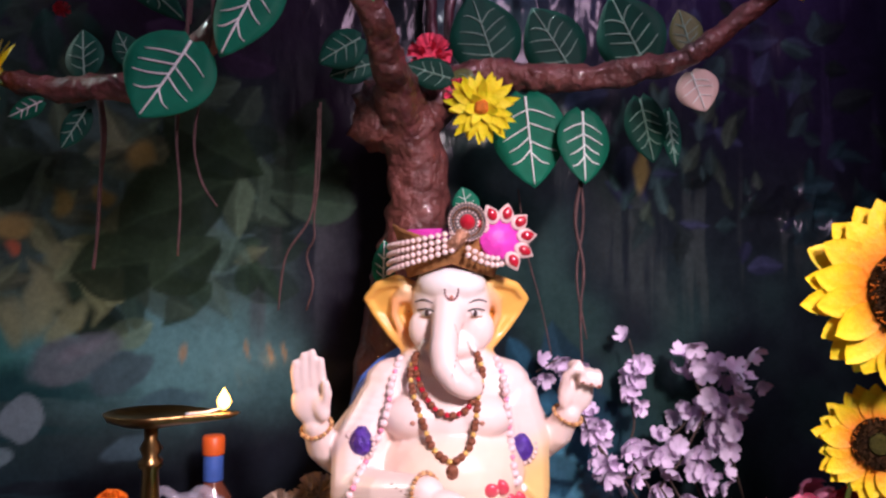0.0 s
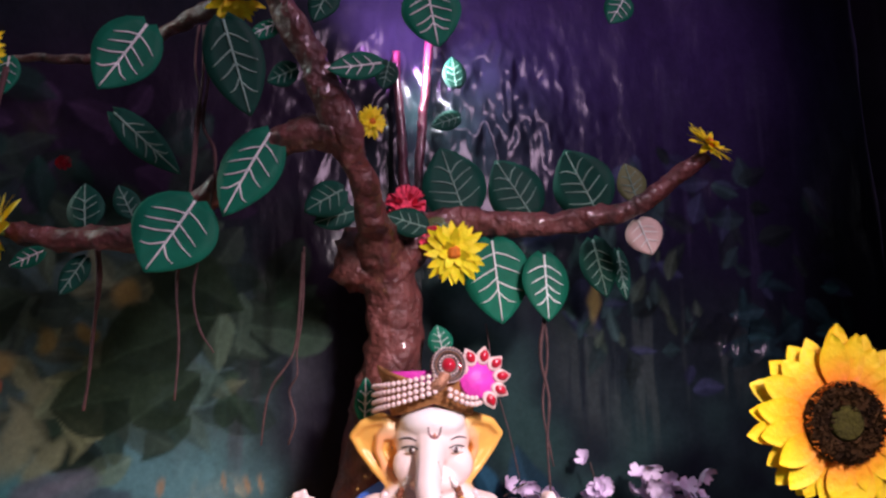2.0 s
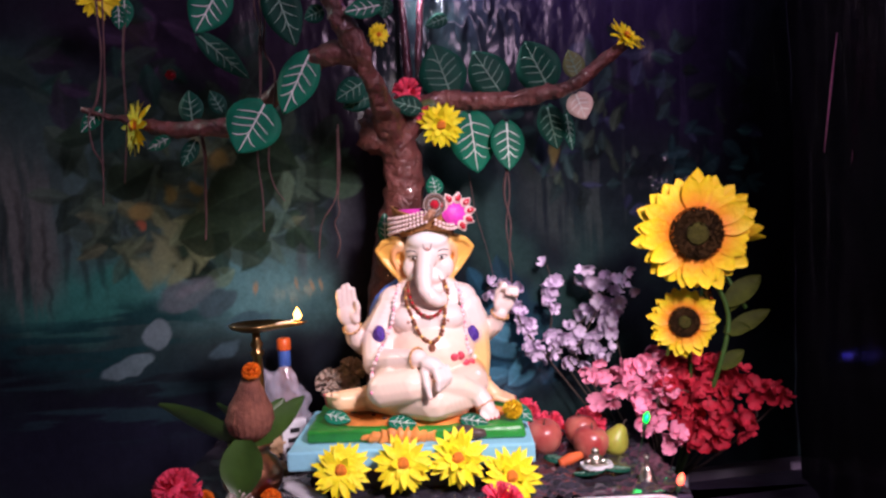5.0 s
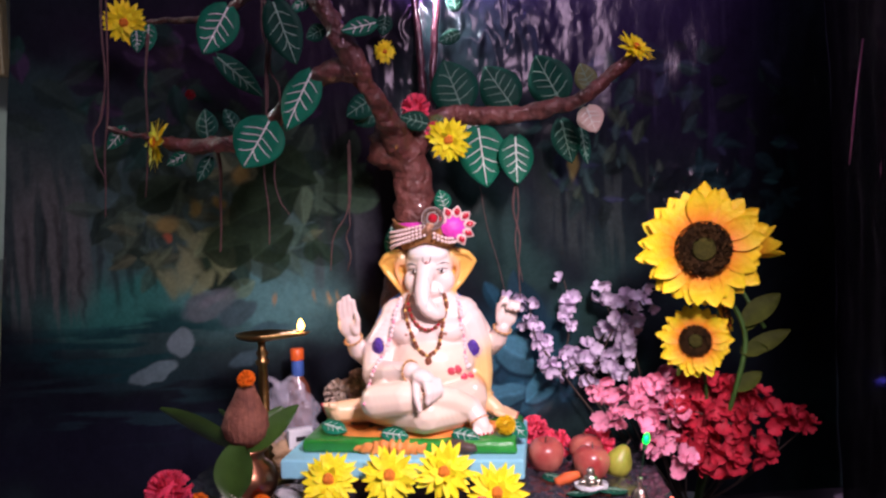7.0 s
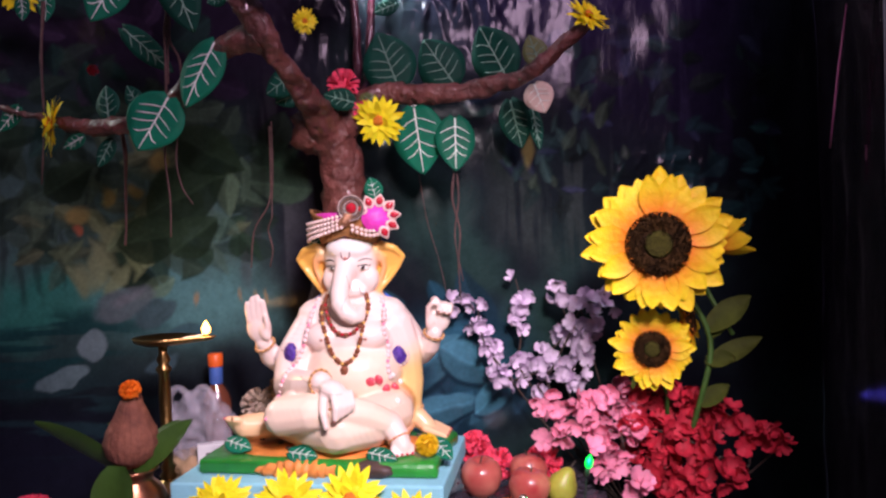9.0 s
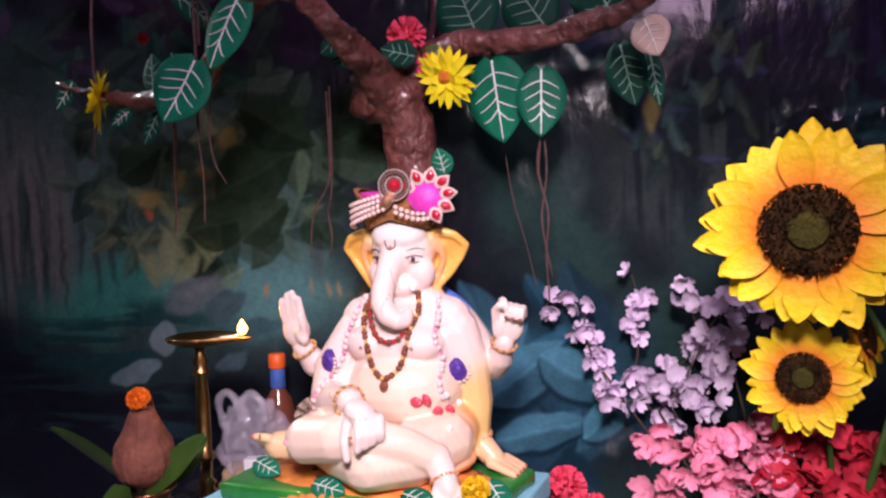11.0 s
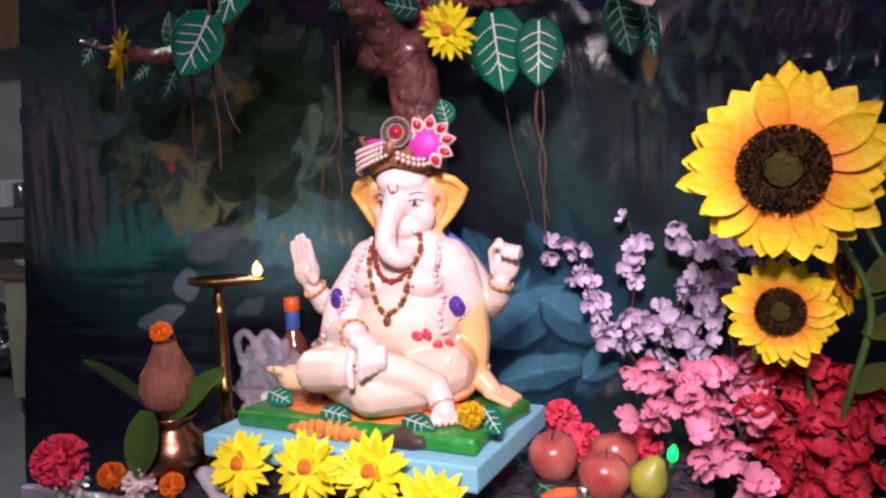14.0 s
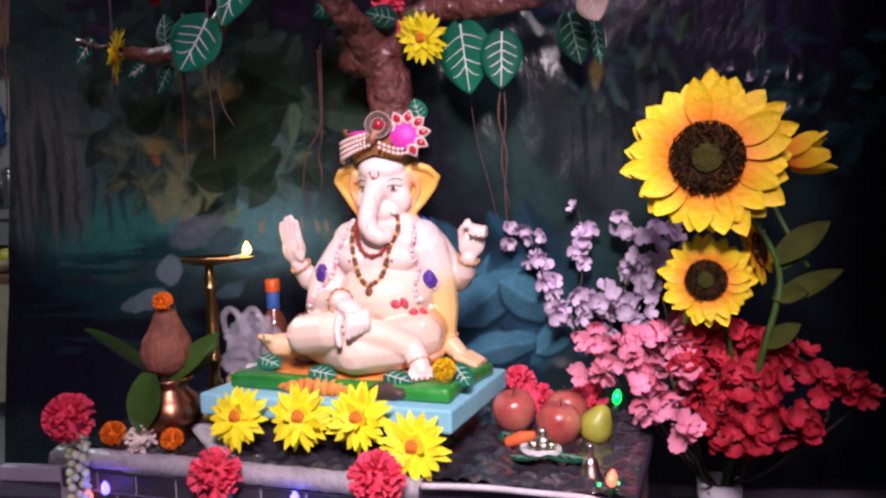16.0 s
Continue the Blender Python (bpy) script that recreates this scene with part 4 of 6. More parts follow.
    every = every @ turn[:3, :3].T + turn[:3, 3]
    out = bpy.data.meshes.new("statue")
    out.from_pydata(every.tolist(), [], faces + (mf + n).tolist())
    out.polygons.foreach_set("use_smooth", [True] * len(out.polygons))
    at_ = out.color_attributes.new("paint", "FLOAT_COLOR", "POINT")
    at_.data.foreach_set("color", [c for col in cols for c in (*col, 1.0)])
    out.materials.clear()
    out.materials.append(M_PAINT)
    ob = new("statue", out)
    return tagged(ob, "seated elephant-headed plaster statue, enamelled cream, yellow and orange", "statue")


figure()

# ---- turban, necklaces, garlands on the statue ----


def ball_mesh(name, r, material, sub=1):
    bm = blob((0, 0, 0), (r, r, r), sub=sub)
    me = bpy.data.meshes.new(name)
    bm.to_mesh(me)
    bm.free()
    for f in me.polygons:
        f.use_smooth = True
    me.materials.append(material)
    return me


def turban():
    t = thing("turban", "brown felt turban with magenta lining, pearl strands and ruby jewels", "turban", Matrix.Translation(lv(0.010, 0.925, 1.115)) @ Matrix.Diagonal((1.15, 1.06, 1.08, 1)))
    bm = bmesh.new()
    rings = []
    for i in range(9):
        f = i / 8
        ring = []
        for j in range(48):
            a = 2 * math.pi * j / 48
            side = math.cos(a)
            front = max(0, -math.sin(a))
            rx, ry = 0.046 + 0.017 * f, 0.043 + 0.012 * f
            z = 0.000 + 0.056 * f * (0.78 + 0.32 * abs(side) ** 1.5 - 0.10 * front) + 0.014 * front * (1 - f) * (1 - abs(side))
            ring.append(bm.verts.new((rx * side, ry * math.sin(a), z)))
        rings.append(ring)
    ring = [bm.verts.new(Vector((v.co.x * 0.9, v.co.y * 0.9, v.co.z - 0.003))) for v in rings[-1]]
    rings.append(ring)
    for a, b in zip(rings, rings[1:]):
        for j in range(48):
            bm.faces.new((a[j], a[(j + 1) % 48], b[(j + 1) % 48], b[j]))
    part("band", bm, M_TURB, t, "brown felt band")
    part("lining", lathe([(0.001, 0.030), (0.045, 0.034), (0.058, 0.052)], 32, m=Matrix.Diagonal((1, 0.86, 1, 1))), M_MAG, t, "magenta satin lining")
    pearl = ball_mesh("pearl", 0.0036, M_PEARL)
    for s in range(4):
        for j in range(15):
            u = j / 14
            a = math.pi * (1.03 + 0.47 * u)
            z = 0.006 + 0.0095 * s * (1 - 0.35 * u) + 0.022 * u - 0.003 * math.sin(math.pi * u)
            part("pearl", pearl, None, t, m=pose(0.066 * math.cos(a), 0.060 * math.sin(a), z))
    for s in range(2):
        for j in range(10):
            u = j / 9
            a = math.pi * (1.58 + 0.30 * u)
            z = 0.030 - 0.007 * s - 0.010 * math.sin(math.pi * u)
            part("pearl", pearl, None, t, m=pose(0.066 * math.cos(a), 0.061 * math.sin(a), z))
    part("cross_band", tube([(-0.004, -0.056, 0.030), (0.004, -0.058, 0.036), (0.010, -0.056, 0.044), (0.016, -0.048, 0.052)], [0.006, 0.008, 0.008, 0.005], 10, wobble=0.4), M_GOLDP, t, "beaded band holding the brooch")
    # brooch: rings of tiny beads round a ruby
    brooch = part("brooch", lathe([(0.0262, -0.003), (0.0265, 0.001), (0.024, 0.003), (0.020, 0.003), (0.018, 0.001), (0.011, 0.003)], 40), M_DKBRN, t, "round antique gold brooch", m=Matrix.Translation((0.015, -0.056, 0.058)) @ pose(0, 0, 0, 86, 0, 12) @ Matrix.Diagonal((0.76, 0.80, 1, 1)))
    part("ruby", lathe([(0.0115, 0.001), (0.010, 0.005), (0.005, 0.009), (0.001, 0.010)], 20), M_RUBY, brooch)
    rows_ = (ball_mesh("bead", 0.0017, M_PEARL), ball_mesh("bead", 0.0019, M_GOLDP))
    for r, n in ((0.0252, 34), (0.0195, 26), (0.0140, 18)):
        tiny = rows_[n == 26]
        for j in range(n):
            a = 2 * math.pi * j / n
            part("bead", tiny, None, brooch, m=pose(r * math.cos(a), r * math.sin(a), 0.004))
    # fan of drop-shaped jewels
    fan = part("fan", lathe([(0.001, -0.003), (0.025, -0.003), (0.025, 0.002), (0.001, 0.004)], 28), M_MAG, t, "magenta satin fan", m=Matrix.Translation((0.050, -0.040, 0.042)) @ pose(0, 0, 0, 86, 0, 18) @ Matrix.Diagonal((0.92, 0.92, 1, 1)))
    for j in range(7):
        a = math.radians(150 - 36 * j)
        m = pose(0.030 * math.cos(a), 0.030 * math.sin(a), 0.003) @ pose(0, 0, 0, 0, 0, math.degrees(a))
        bm = blob((0, 0, 0), (0.0130, 0.0098, 0.0035), sub=2)
        for v in bm.verts:
            if v.co.x > 0.002:
                v.co.y *= 1 - (v.co.x - 0.002) / 0.014
        part("setting", bm, M_PEARL, fan, "pink gold setting", m=m)
        bm = blob((0, 0, 0.003), (0.0085, 0.0062, 0.0040), sub=2)
        for v in bm.verts:
            if v.co.x > 0.002:
                v.co.y *= 1 - (v.co.x - 0.002) / 0.010
        part("drop_jewel", bm, M_RUBY, fan, m=m)
    return t


turban()


def strand(name, label, category, pts, meshes, step, group=""):
    """Beads strung along a path."""
    t = thing(name, label, category, Matrix.Translation(pts[0]), group)
    path = smooth_path(pts, 24)
    run, k = step, 0
    for a, b in zip(path, path[1:]):
        run += (b - a).length
        if run >= step:
            run -= step
            part("bead", meshes[k % len(meshes)], None, t, m=Matrix.Translation(b - Vector(pts[0])))
            k += 1
    return t


B_BROWN, B_GOLD = ball_mesh("bead", 0.0046, M_BEAD, 2), ball_mesh("bead", 0.0038, M_GOLDB, 1)


def hung(places, off, nearest=False):
    return [SURVEY @ on_form(x, z, off, nearest) for x, z in places]


LONG = hung(((-0.031, 1.026), (-0.038, 1.006), (-0.033, 0.981), (-0.022, 0.953), (-0.010, 0.928), (0.010, 0.917), (0.028, 0.928), (0.036, 0.953), (0.040, 0.981), (0.046, 1.006), (0.040, 1.026)), 0.004, True)
neck = strand("bead_necklace", "long necklace of brown and yellow beads with pendant", "necklace", LONG, [B_BROWN, B_BROWN, B_GOLD], 0.0072)
part("pendant", blob(LONG[5] + Vector((0, 0.001, -0.012)) - LONG[0], (0.0075, 0.005, 0.0095), sub=2), M_BEAD, neck, "drop-shaped brown pendant")
strand("short_necklace", "short necklace of dark red beads", "necklace", hung(((-0.034, 1.016), (-0.026, 0.992), (-0.012, 0.972), (0.006, 0.963), (0.026, 0.968), (0.040, 0.988)), 0.004, True), [B_BROWN, ball_mesh("bead", 0.004, M_RUBY, 1)], 0.0072)
G_W, G_P = ball_mesh("blossom", 0.0056, M_GARW, 1), ball_mesh("blossom", 0.0038, M_PINK, 1)
for places in (((-0.052, 1.018), (-0.060, 0.995), (-0.064, 0.965), (-0.074, 0.935), (-0.086, 0.912), (-0.098, 0.890), (-0.108, 0.865), (-0.104, 0.845)), ((0.064, 1.018), (0.072, 0.995), (0.074, 0.965), (0.078, 0.935), (0.080, 0.905), (0.084, 0.880))):
    strand("shoulder_garland", "string of small white and pink flowers over the shoulder", "garland", hung(places, 0.003), [G_W, G_W, G_P, G_W], 0.0098, "shoulder garlands")


def armlet(x, z, yaw):
    t = thing("armlet", "violet foil armlet rosette edged with pearls", "armlet", facing(*(SURVEY @ on_form(x, z, 0.004)), yaw, 0), "armlets")
    bm = lathe([(0.0150, -0.006), (0.0155, 0.0), (0.0120, 0.005), (0.004, 0.008)], 10)
    for v in bm.verts:
        if v.co.y > 0:
            v.co.x *= 1 - 22 * v.co.y
            v.co.y *= 1.25
    part("rosette", bm, M_PURP, t, "violet foil rosette", smooth=False)
    p = ball_mesh("pearl", 0.0032, M_PEARL)
    for j in range(12):
        a = math.radians(-200 + 220 * j / 11)
        part("pearl", p, None, t, m=pose(0.0185 * math.cos(a), 0.0172 * math.sin(a), 0))


armlet(0.094, 0.914, 25)
armlet(-0.094, 0.930, -30)

# ---- the tree ----


def bark(pts, radii, seg=14):
    """A limb of crumpled paper: lumps, long twisted folds and sharp little creases."""
    bm = tube(pts, radii, seg * 3, 20)
    thick = max(radii)
    for v in bm.verts:
        p = v.co.copy()
        v.co += Vector((noise.noise(p * 28), noise.noise(p * 28 + Vector((5, 0, 0))), noise.noise(p * 28 + Vector((0, 9, 0))))) * min(0.007, thick * 0.30)
        fold = abs(noise.noise(Vector((p.x * 95 + p.z * 30, p.y * 95, p.z * 38)))) + 0.6 * abs(noise.noise(p * 150))
        side = Vector((noise.noise(p * 60), -0.5, noise.noise(p * 60 + Vector((3, 3, 0)))))
        v.co += side * fold * min(0.011, thick * 0.36)
    return bm


tree = thing("artificial_tree", "handmade tree of crumpled brown paper with foam leaves", "tree", pose(-0.075, 1.14, 0.38))
T0 = Vector((-0.075, 1.14, 0.38))


def tp(bm):
    bmesh.ops.translate(bm, verts=bm.verts[:], vec=-T0)
    return bm


part("trunk", tp(bark([(-0.095, 1.14, 0.38), (-0.085, 1.135, 0.80), (-0.060, 1.115, 1.02), (-0.035, 1.085, 1.18), (-0.050, 1.060, 1.275), (-0.066, 0.99, 1.325), (-0.075, 0.92, 1.355), (-0.092, 0.87, 1.395), (-0.115, 0.835, 1.445), (-0.140, 0.815, 1.50), (-0.178, 0.80, 1.575), (-0.205, 0.79, 1.66), (-0.22, 0.79, 1.78)], [0.060, 0.058, 0.053, 0.043, 0.045, 0.027, 0.017, 0.018, 0.023, 0.020, 0.018, 0.017, 0.015])), M_BARK, tree)
part("knot", tp(blob((-0.085, 1.05, 1.29), (0.045, 0.035, 0.045), sub=3, rough=0.5)), M_BARK, tree)
part("branch", tp(bark([(-0.030, 1.065, 1.29), (0.020, 1.060, 1.348), (0.090, 1.065, 1.352), (0.183, 1.060, 1.348), (0.270, 1.050, 1.354), (0.340, 1.035, 1.372), (0.400, 1.020, 1.412), (0.448, 1.008, 1.452)], [0.034, 0.020, 0.018, 0.017, 0.016, 0.015, 0.013, 0.010], 10)), M_BARK, tree)
part("branch", tp(bark([(-0.112, 0.85, 1.425), (-0.165, 0.86, 1.42), (-0.210, 0.875, 1.402), (-0.285, 0.90, 1.350), (-0.340, 0.925, 1.312), (-0.410, 0.935, 1.300), (-0.504, 0.95, 1.306), (-0.60, 0.95, 1.330), (-0.680, 0.95, 1.352)], [0.026, 0.021, 0.019, 0.017, 0.020, 0.018, 0.013, 0.007, 0.004], 10)), M_BARK, tree)
part("branch", tp(bark([(-0.190, 0.795, 1.60), (-0.25, 0.86, 1.615), (-0.345, 0.94, 1.610), (-0.45, 1.00, 1.590), (-0.62, 1.04, 1.60)], [0.016, 0.012, 0.010, 0.008, 0.005], 10)), M_BARK, tree)
part("branch", tp(bark([(0.010, 1.10, 1.35), (0.008, 1.16, 1.44), (0.020, 1.175, 1.60), (0.033, 1.18, 1.74), (0.035, 1.18, 1.90)], [0.009, 0.008, 0.008, 0.008, 0.007], 8)), M_MAGSTEM, tree, "thin reddish upright stem")
part("branch", tp(bark([(-0.012, 1.10, 1.34), (-0.016, 1.16, 1.42), (-0.022, 1.18, 1.55), (-0.030, 1.185, 1.69)], [0.010, 0.009, 0.008, 0.007], 8)), M_MAGSTEM, tree, "thin reddish upright stem")


def root(pts, r0, r1):
    part("aerial_root", tp(tube(pts, [r0 * 0.62, r1 * 0.62], 6, 6, 0.5)), M_ROOT, tree)


root([(-0.288, 0.860, 1.572), (-0.287, 0.860, 1.496), (-0.293, 0.860, 1.436), (-0.297, 0.865, 1.358), (-0.305, 0.875, 1.295), (-0.313, 0.880, 1.233), (-0.307, 0.880, 1.156), (-0.309, 0.880, 1.088)], 0.004, 0.0025)
root([(-0.281, 0.860, 1.572), (-0.280, 0.860, 1.496), (-0.284, 0.860, 1.436), (-0.268, 0.860, 1.400), (-0.271, 0.870, 1.352), (-0.280, 0.875, 1.296), (-0.292, 0.880, 1.226), (-0.283, 0.880, 1.177), (-0.264, 0.880, 1.146)], 0.004, 0.002)
root([(-0.297, 0.870, 1.577), (-0.300, 0.870, 1.523), (-0.291, 0.870, 1.470), (-0.293, 0.870, 1.425), (-0.298, 0.875, 1.361)], 0.003, 0.003)
root([(-0.173, 1.040, 1.301), (-0.177, 1.050, 1.227), (-0.186, 1.060, 1.153), (-0.216, 1.060, 1.105), (-0.225, 1.060, 1.072), (-0.230, 1.060, 1.020)], 0.004, 0.002)
root([(-0.172, 1.050, 1.311), (-0.173, 1.050, 1.219), (-0.181, 1.060, 1.153), (-0.179, 1.050, 1.120), (-0.191, 1.060, 1.096), (-0.180, 1.050, 1.056), (-0.191, 1.060, 1.020)], 0.0035, 0.002)
root([(0.192, 1.050, 1.201), (0.185, 1.055, 1.142), (0.197, 1.060, 1.080), (0.192, 1.060, 1.017), (0.194, 1.060, 0.942)], 0.0045, 0.002)
root([(0.195, 1.060, 1.201), (0.197, 1.060, 1.142), (0.187, 1.060, 1.067), (0.200, 1.060, 0.980)], 0.0035, 0.002)
root([(0.112, 1.120, 1.198), (0.124, 1.120, 1.107), (0.144, 1.120, 1.029), (0.160, 1.120, 0.951)], 0.002, 0.0015)
root([(-0.494, 0.620, 1.555), (-0.497, 0.620, 1.460), (-0.495, 0.620, 1.384), (-0.507, 0.620, 1.317), (-0.522, 0.620, 1.289), (-0.518, 0.620, 1.241), (-0.505, 0.620, 1.211), (-0.508, 0.620, 1.149)], 0.0038, 0.002)
root([(-0.485, 0.620, 1.554), (-0.489, 0.620, 1.422), (-0.494, 0.620, 1.326), (-0.503, 0.620, 1.260), (-0.504, 0.620, 1.202)], 0.0035, 0.002)
root([(-0.577, 0.950, 1.548), (-0.588, 0.950, 1.441), (-0.589, 0.950, 1.320), (-0.601, 0.950, 1.199)], 0.005, 0.002)
root([(-0.454, 0.980, 1.326), (-0.444, 0.980, 1.256), (-0.447, 0.980, 1.179), (-0.449, 0.980, 1.119), (-0.453, 0.980, 1.075)], 0.007, 0.003)

# blade and vein colour of each tone; dark lowers both
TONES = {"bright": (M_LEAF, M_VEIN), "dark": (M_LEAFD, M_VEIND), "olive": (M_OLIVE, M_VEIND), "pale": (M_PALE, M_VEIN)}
LEAF_SEED = [0]


def leaf_at(m, length, width, tone, parent):
    """A heart-shaped foam leaf with painted veins; its tip along -y of m, its face along +z."""
    LEAF_SEED[0] += 1
    rnd = random.Random(LEAF_SEED[0])
    blade_m, vein_m = TONES[tone]
    bm = bmesh.new()
    n, bend = 12, rnd.uniform(-0.25, 0.25)
    rows = []

    def surf(u, t):
        w = width / 2 * (math.sqrt(max(0.0, 1 - ((0.40 - t) / 0.41) ** 2)) if t < 0.40 else max(0.0, math.cos(math.pi / 2 * (t - 0.40) / 0.60)) ** 0.85)
        x = u * w
        y = length * (0.5 - t) + (0.07 * length * abs(u) * (1 - t) ** 6)
        return Vector((x, y, -bend * (x * x / width + (t - 0.5) ** 2 * length * 0.5)))

    for i in range(n + 1):
        rows.append([bm.verts.new(surf(u, i / n)) for u in (-1, -0.6, -0.2, 0.2, 0.6, 1)])
    for a, b in zip(rows, rows[1:]):
        for j in range(5):
            bm.faces.new((a[j], b[j], b[j + 1], a[j + 1]))
    bmesh.ops.remove_doubles(bm, verts=bm.verts[:], dist=0.0002)
    bmesh.ops.solidify(bm, geom=bm.faces[:], thickness=0.0016)
    blade = part("leaf", bm, blade_m, parent, m=m)
    vw = 0.014 * min(length, 0.09)
    up = Vector((0, 0, 0.0012))
    bm = bmesh.new()
    tube([surf(0, t) + up for t in (-0.0, 0.25, 0.5, 0.75, 0.96)], [vw * 1.5, vw * 1.2, vw * 0.7], 5, 3, bm=bm)
    pairs = 4 if length > 0.08 else 3
    for k in range(pairs):
        for s in (-1, 1):
            t0 = 0.16 + 0.60 * k / pairs + rnd.uniform(-0.03, 0.03)
            e = rnd.uniform(0.62, 0.8)
            pts = [surf(0, t0) + up, surf(s * e * 0.5, t0 + 0.05 + 0.02 * k) + up, surf(s * e, t0 + 0.14) + up]
            tube(pts, [vw, vw * 0.9, vw * 0.5], 5, 3, bm=bm)
    part("veining", bm, vein_m, blade, "hand-painted pale veins")
    return blade


def leaf(x, y, z, length, width, turn, tone):
    rnd = random.Random(int(1000 * (x + 3 * z)))
    if y < 0.93:
        y -= 0.05
    m = pose(x, y, z) @ pose(0, 0, 0, 0, 0, rnd.uniform(-14, 14)) @ pose(0, 0, 0, 90 + rnd.uniform(-10, 10), 0, 0) @ pose(0, 0, 0, 0, 0, turn)
    leaf_at(Matrix.Translation(-T0) @ m, length, width, tone, tree)


leaf(-0.314, 0.895, 1.286, 0.107, 0.107, -30, "bright")
leaf(-0.224, 0.890, 1.366, 0.125, 0.077, -25, "bright")
leaf(-0.374, 0.865, 1.506, 0.104, 0.079, -30, "bright")
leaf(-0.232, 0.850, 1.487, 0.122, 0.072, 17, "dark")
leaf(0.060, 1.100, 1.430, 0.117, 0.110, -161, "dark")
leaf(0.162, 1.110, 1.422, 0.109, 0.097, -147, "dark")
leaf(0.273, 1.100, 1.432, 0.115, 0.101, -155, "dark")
leaf(0.354, 1.090, 1.429, 0.060, 0.050, -160, "olive")
leaf(0.361, 1.055, 1.327, 0.059, 0.059, 19, "pale")
leaf(0.123, 1.060, 1.257, 0.131, 0.105, 6, "bright")
leaf(0.196, 1.045, 1.246, 0.106, 0.078, -2, "bright")
leaf(0.031, 1.040, 1.170, 0.042, 0.038, -167, "bright")
leaf(-0.078, 1.000, 1.085, 0.060, 0.032, -180, "bright")
leaf(0.020, 0.950, 1.639, 0.097, 0.089, 10, "bright")
leaf(0.319, 1.000, 1.685, 0.058, 0.048, -31, "bright")
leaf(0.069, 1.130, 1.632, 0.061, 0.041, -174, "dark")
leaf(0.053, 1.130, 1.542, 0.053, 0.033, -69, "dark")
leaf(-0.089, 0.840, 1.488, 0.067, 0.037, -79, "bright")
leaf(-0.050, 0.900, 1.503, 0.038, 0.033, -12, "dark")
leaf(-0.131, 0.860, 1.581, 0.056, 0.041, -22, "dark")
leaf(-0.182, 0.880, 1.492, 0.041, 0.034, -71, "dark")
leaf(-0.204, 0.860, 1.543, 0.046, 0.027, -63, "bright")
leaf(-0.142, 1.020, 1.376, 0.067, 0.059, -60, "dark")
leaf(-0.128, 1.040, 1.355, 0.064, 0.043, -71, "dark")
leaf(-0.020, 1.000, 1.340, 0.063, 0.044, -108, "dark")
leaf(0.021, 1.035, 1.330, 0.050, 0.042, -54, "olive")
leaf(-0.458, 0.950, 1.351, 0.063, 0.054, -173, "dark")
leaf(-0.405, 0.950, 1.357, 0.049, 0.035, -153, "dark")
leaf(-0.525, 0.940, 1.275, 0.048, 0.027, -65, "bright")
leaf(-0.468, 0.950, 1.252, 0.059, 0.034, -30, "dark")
leaf(-0.551, 0.900, 1.505, 0.043, 0.030, -1, "bright")
leaf(-0.395, 1.000, 1.454, 0.133, 0.048, 47, "dark")
leaf(-0.586, 0.970, 1.544, 0.057, 0.036, -2, "bright")
leaf(-0.661, 0.950, 1.328, 0.063, 0.033, -44, "bright")
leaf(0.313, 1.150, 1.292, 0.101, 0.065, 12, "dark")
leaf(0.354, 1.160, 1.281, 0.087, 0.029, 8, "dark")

# ---- flowers ----


def petal_material(name, inner, outer, r0, r1, rough=0.6):
    """Silk petal, dyed from a deep base to a light tip."""
    m = mat(name, outer, rough, 0, 0.10, 70, 0.25, 90, rand=0.10)
    nt = m.node_tree
    b = nt.nodes["Principled BSDF"]
    src = b.inputs["Base Color"].links[0].from_socket
    co = nt.nodes.new("ShaderNodeTexCoord")
    sp = nt.nodes.new("ShaderNodeSeparateXYZ")
    nt.links.new(co.outputs["Object"], sp.inputs[0])
    n = nt.nodes.new("ShaderNodeTexNoise")
    n.inputs["Scale"].default_value = 60
    nt.links.new(co.outputs["Object"], n.inputs["Vector"])
    ad = nt.nodes.new("ShaderNodeMath")
    ad.operation = "MULTIPLY_ADD"
    nt.links.new(n.outputs["Fac"], ad.inputs[0])
    ad.inputs[1].default_value = 0.02
    nt.links.new(sp.outputs["X"], ad.inputs[2])
    r = nt.nodes.new("ShaderNodeMapRange")
    r.inputs["From Min"].default_value, r.inputs["From Max"].default_value = r0, r1
    nt.links.new(ad.outputs[0], r.inputs["Value"])
    mx = nt.nodes.new("ShaderNodeMix")
    mx.data_type = "RGBA"
    mx.inputs["A"].default_value = (*inner, 1)
    nt.links.new(r.outputs[0], mx.inputs["Factor"])
    nt.links.new(src, mx.inputs["B"])
    nt.links.new(mx.outputs["Result"], b.inputs["Base Color"])
    b.inputs["Subsurface Weight"].default_value = 0.15
    b.inputs["Subsurface Scale"].default_value = 0.004
    return m


M_SUNP = petal_material("sunflower_petal", (0.82, 0.24, 0.006), (0.93, 0.66, 0.012), 0.070, 0.112)
M_GERP = petal_material("gerbera_petal", (0.88, 0.36, 0.01), (0.95, 0.80, 0.012), 0.014, 0.028)


def sunflower_mesh_set():
    return [petal_mesh("petal", 0.068 + 0.004 * k, 0.042, M_SUNP, 0.07 + 0.05 * k, 0.06 - 0.06 * k, 0.9, 8, 0.050) for k in range(3)]


SUN_PETALS = sunflower_mesh_set()


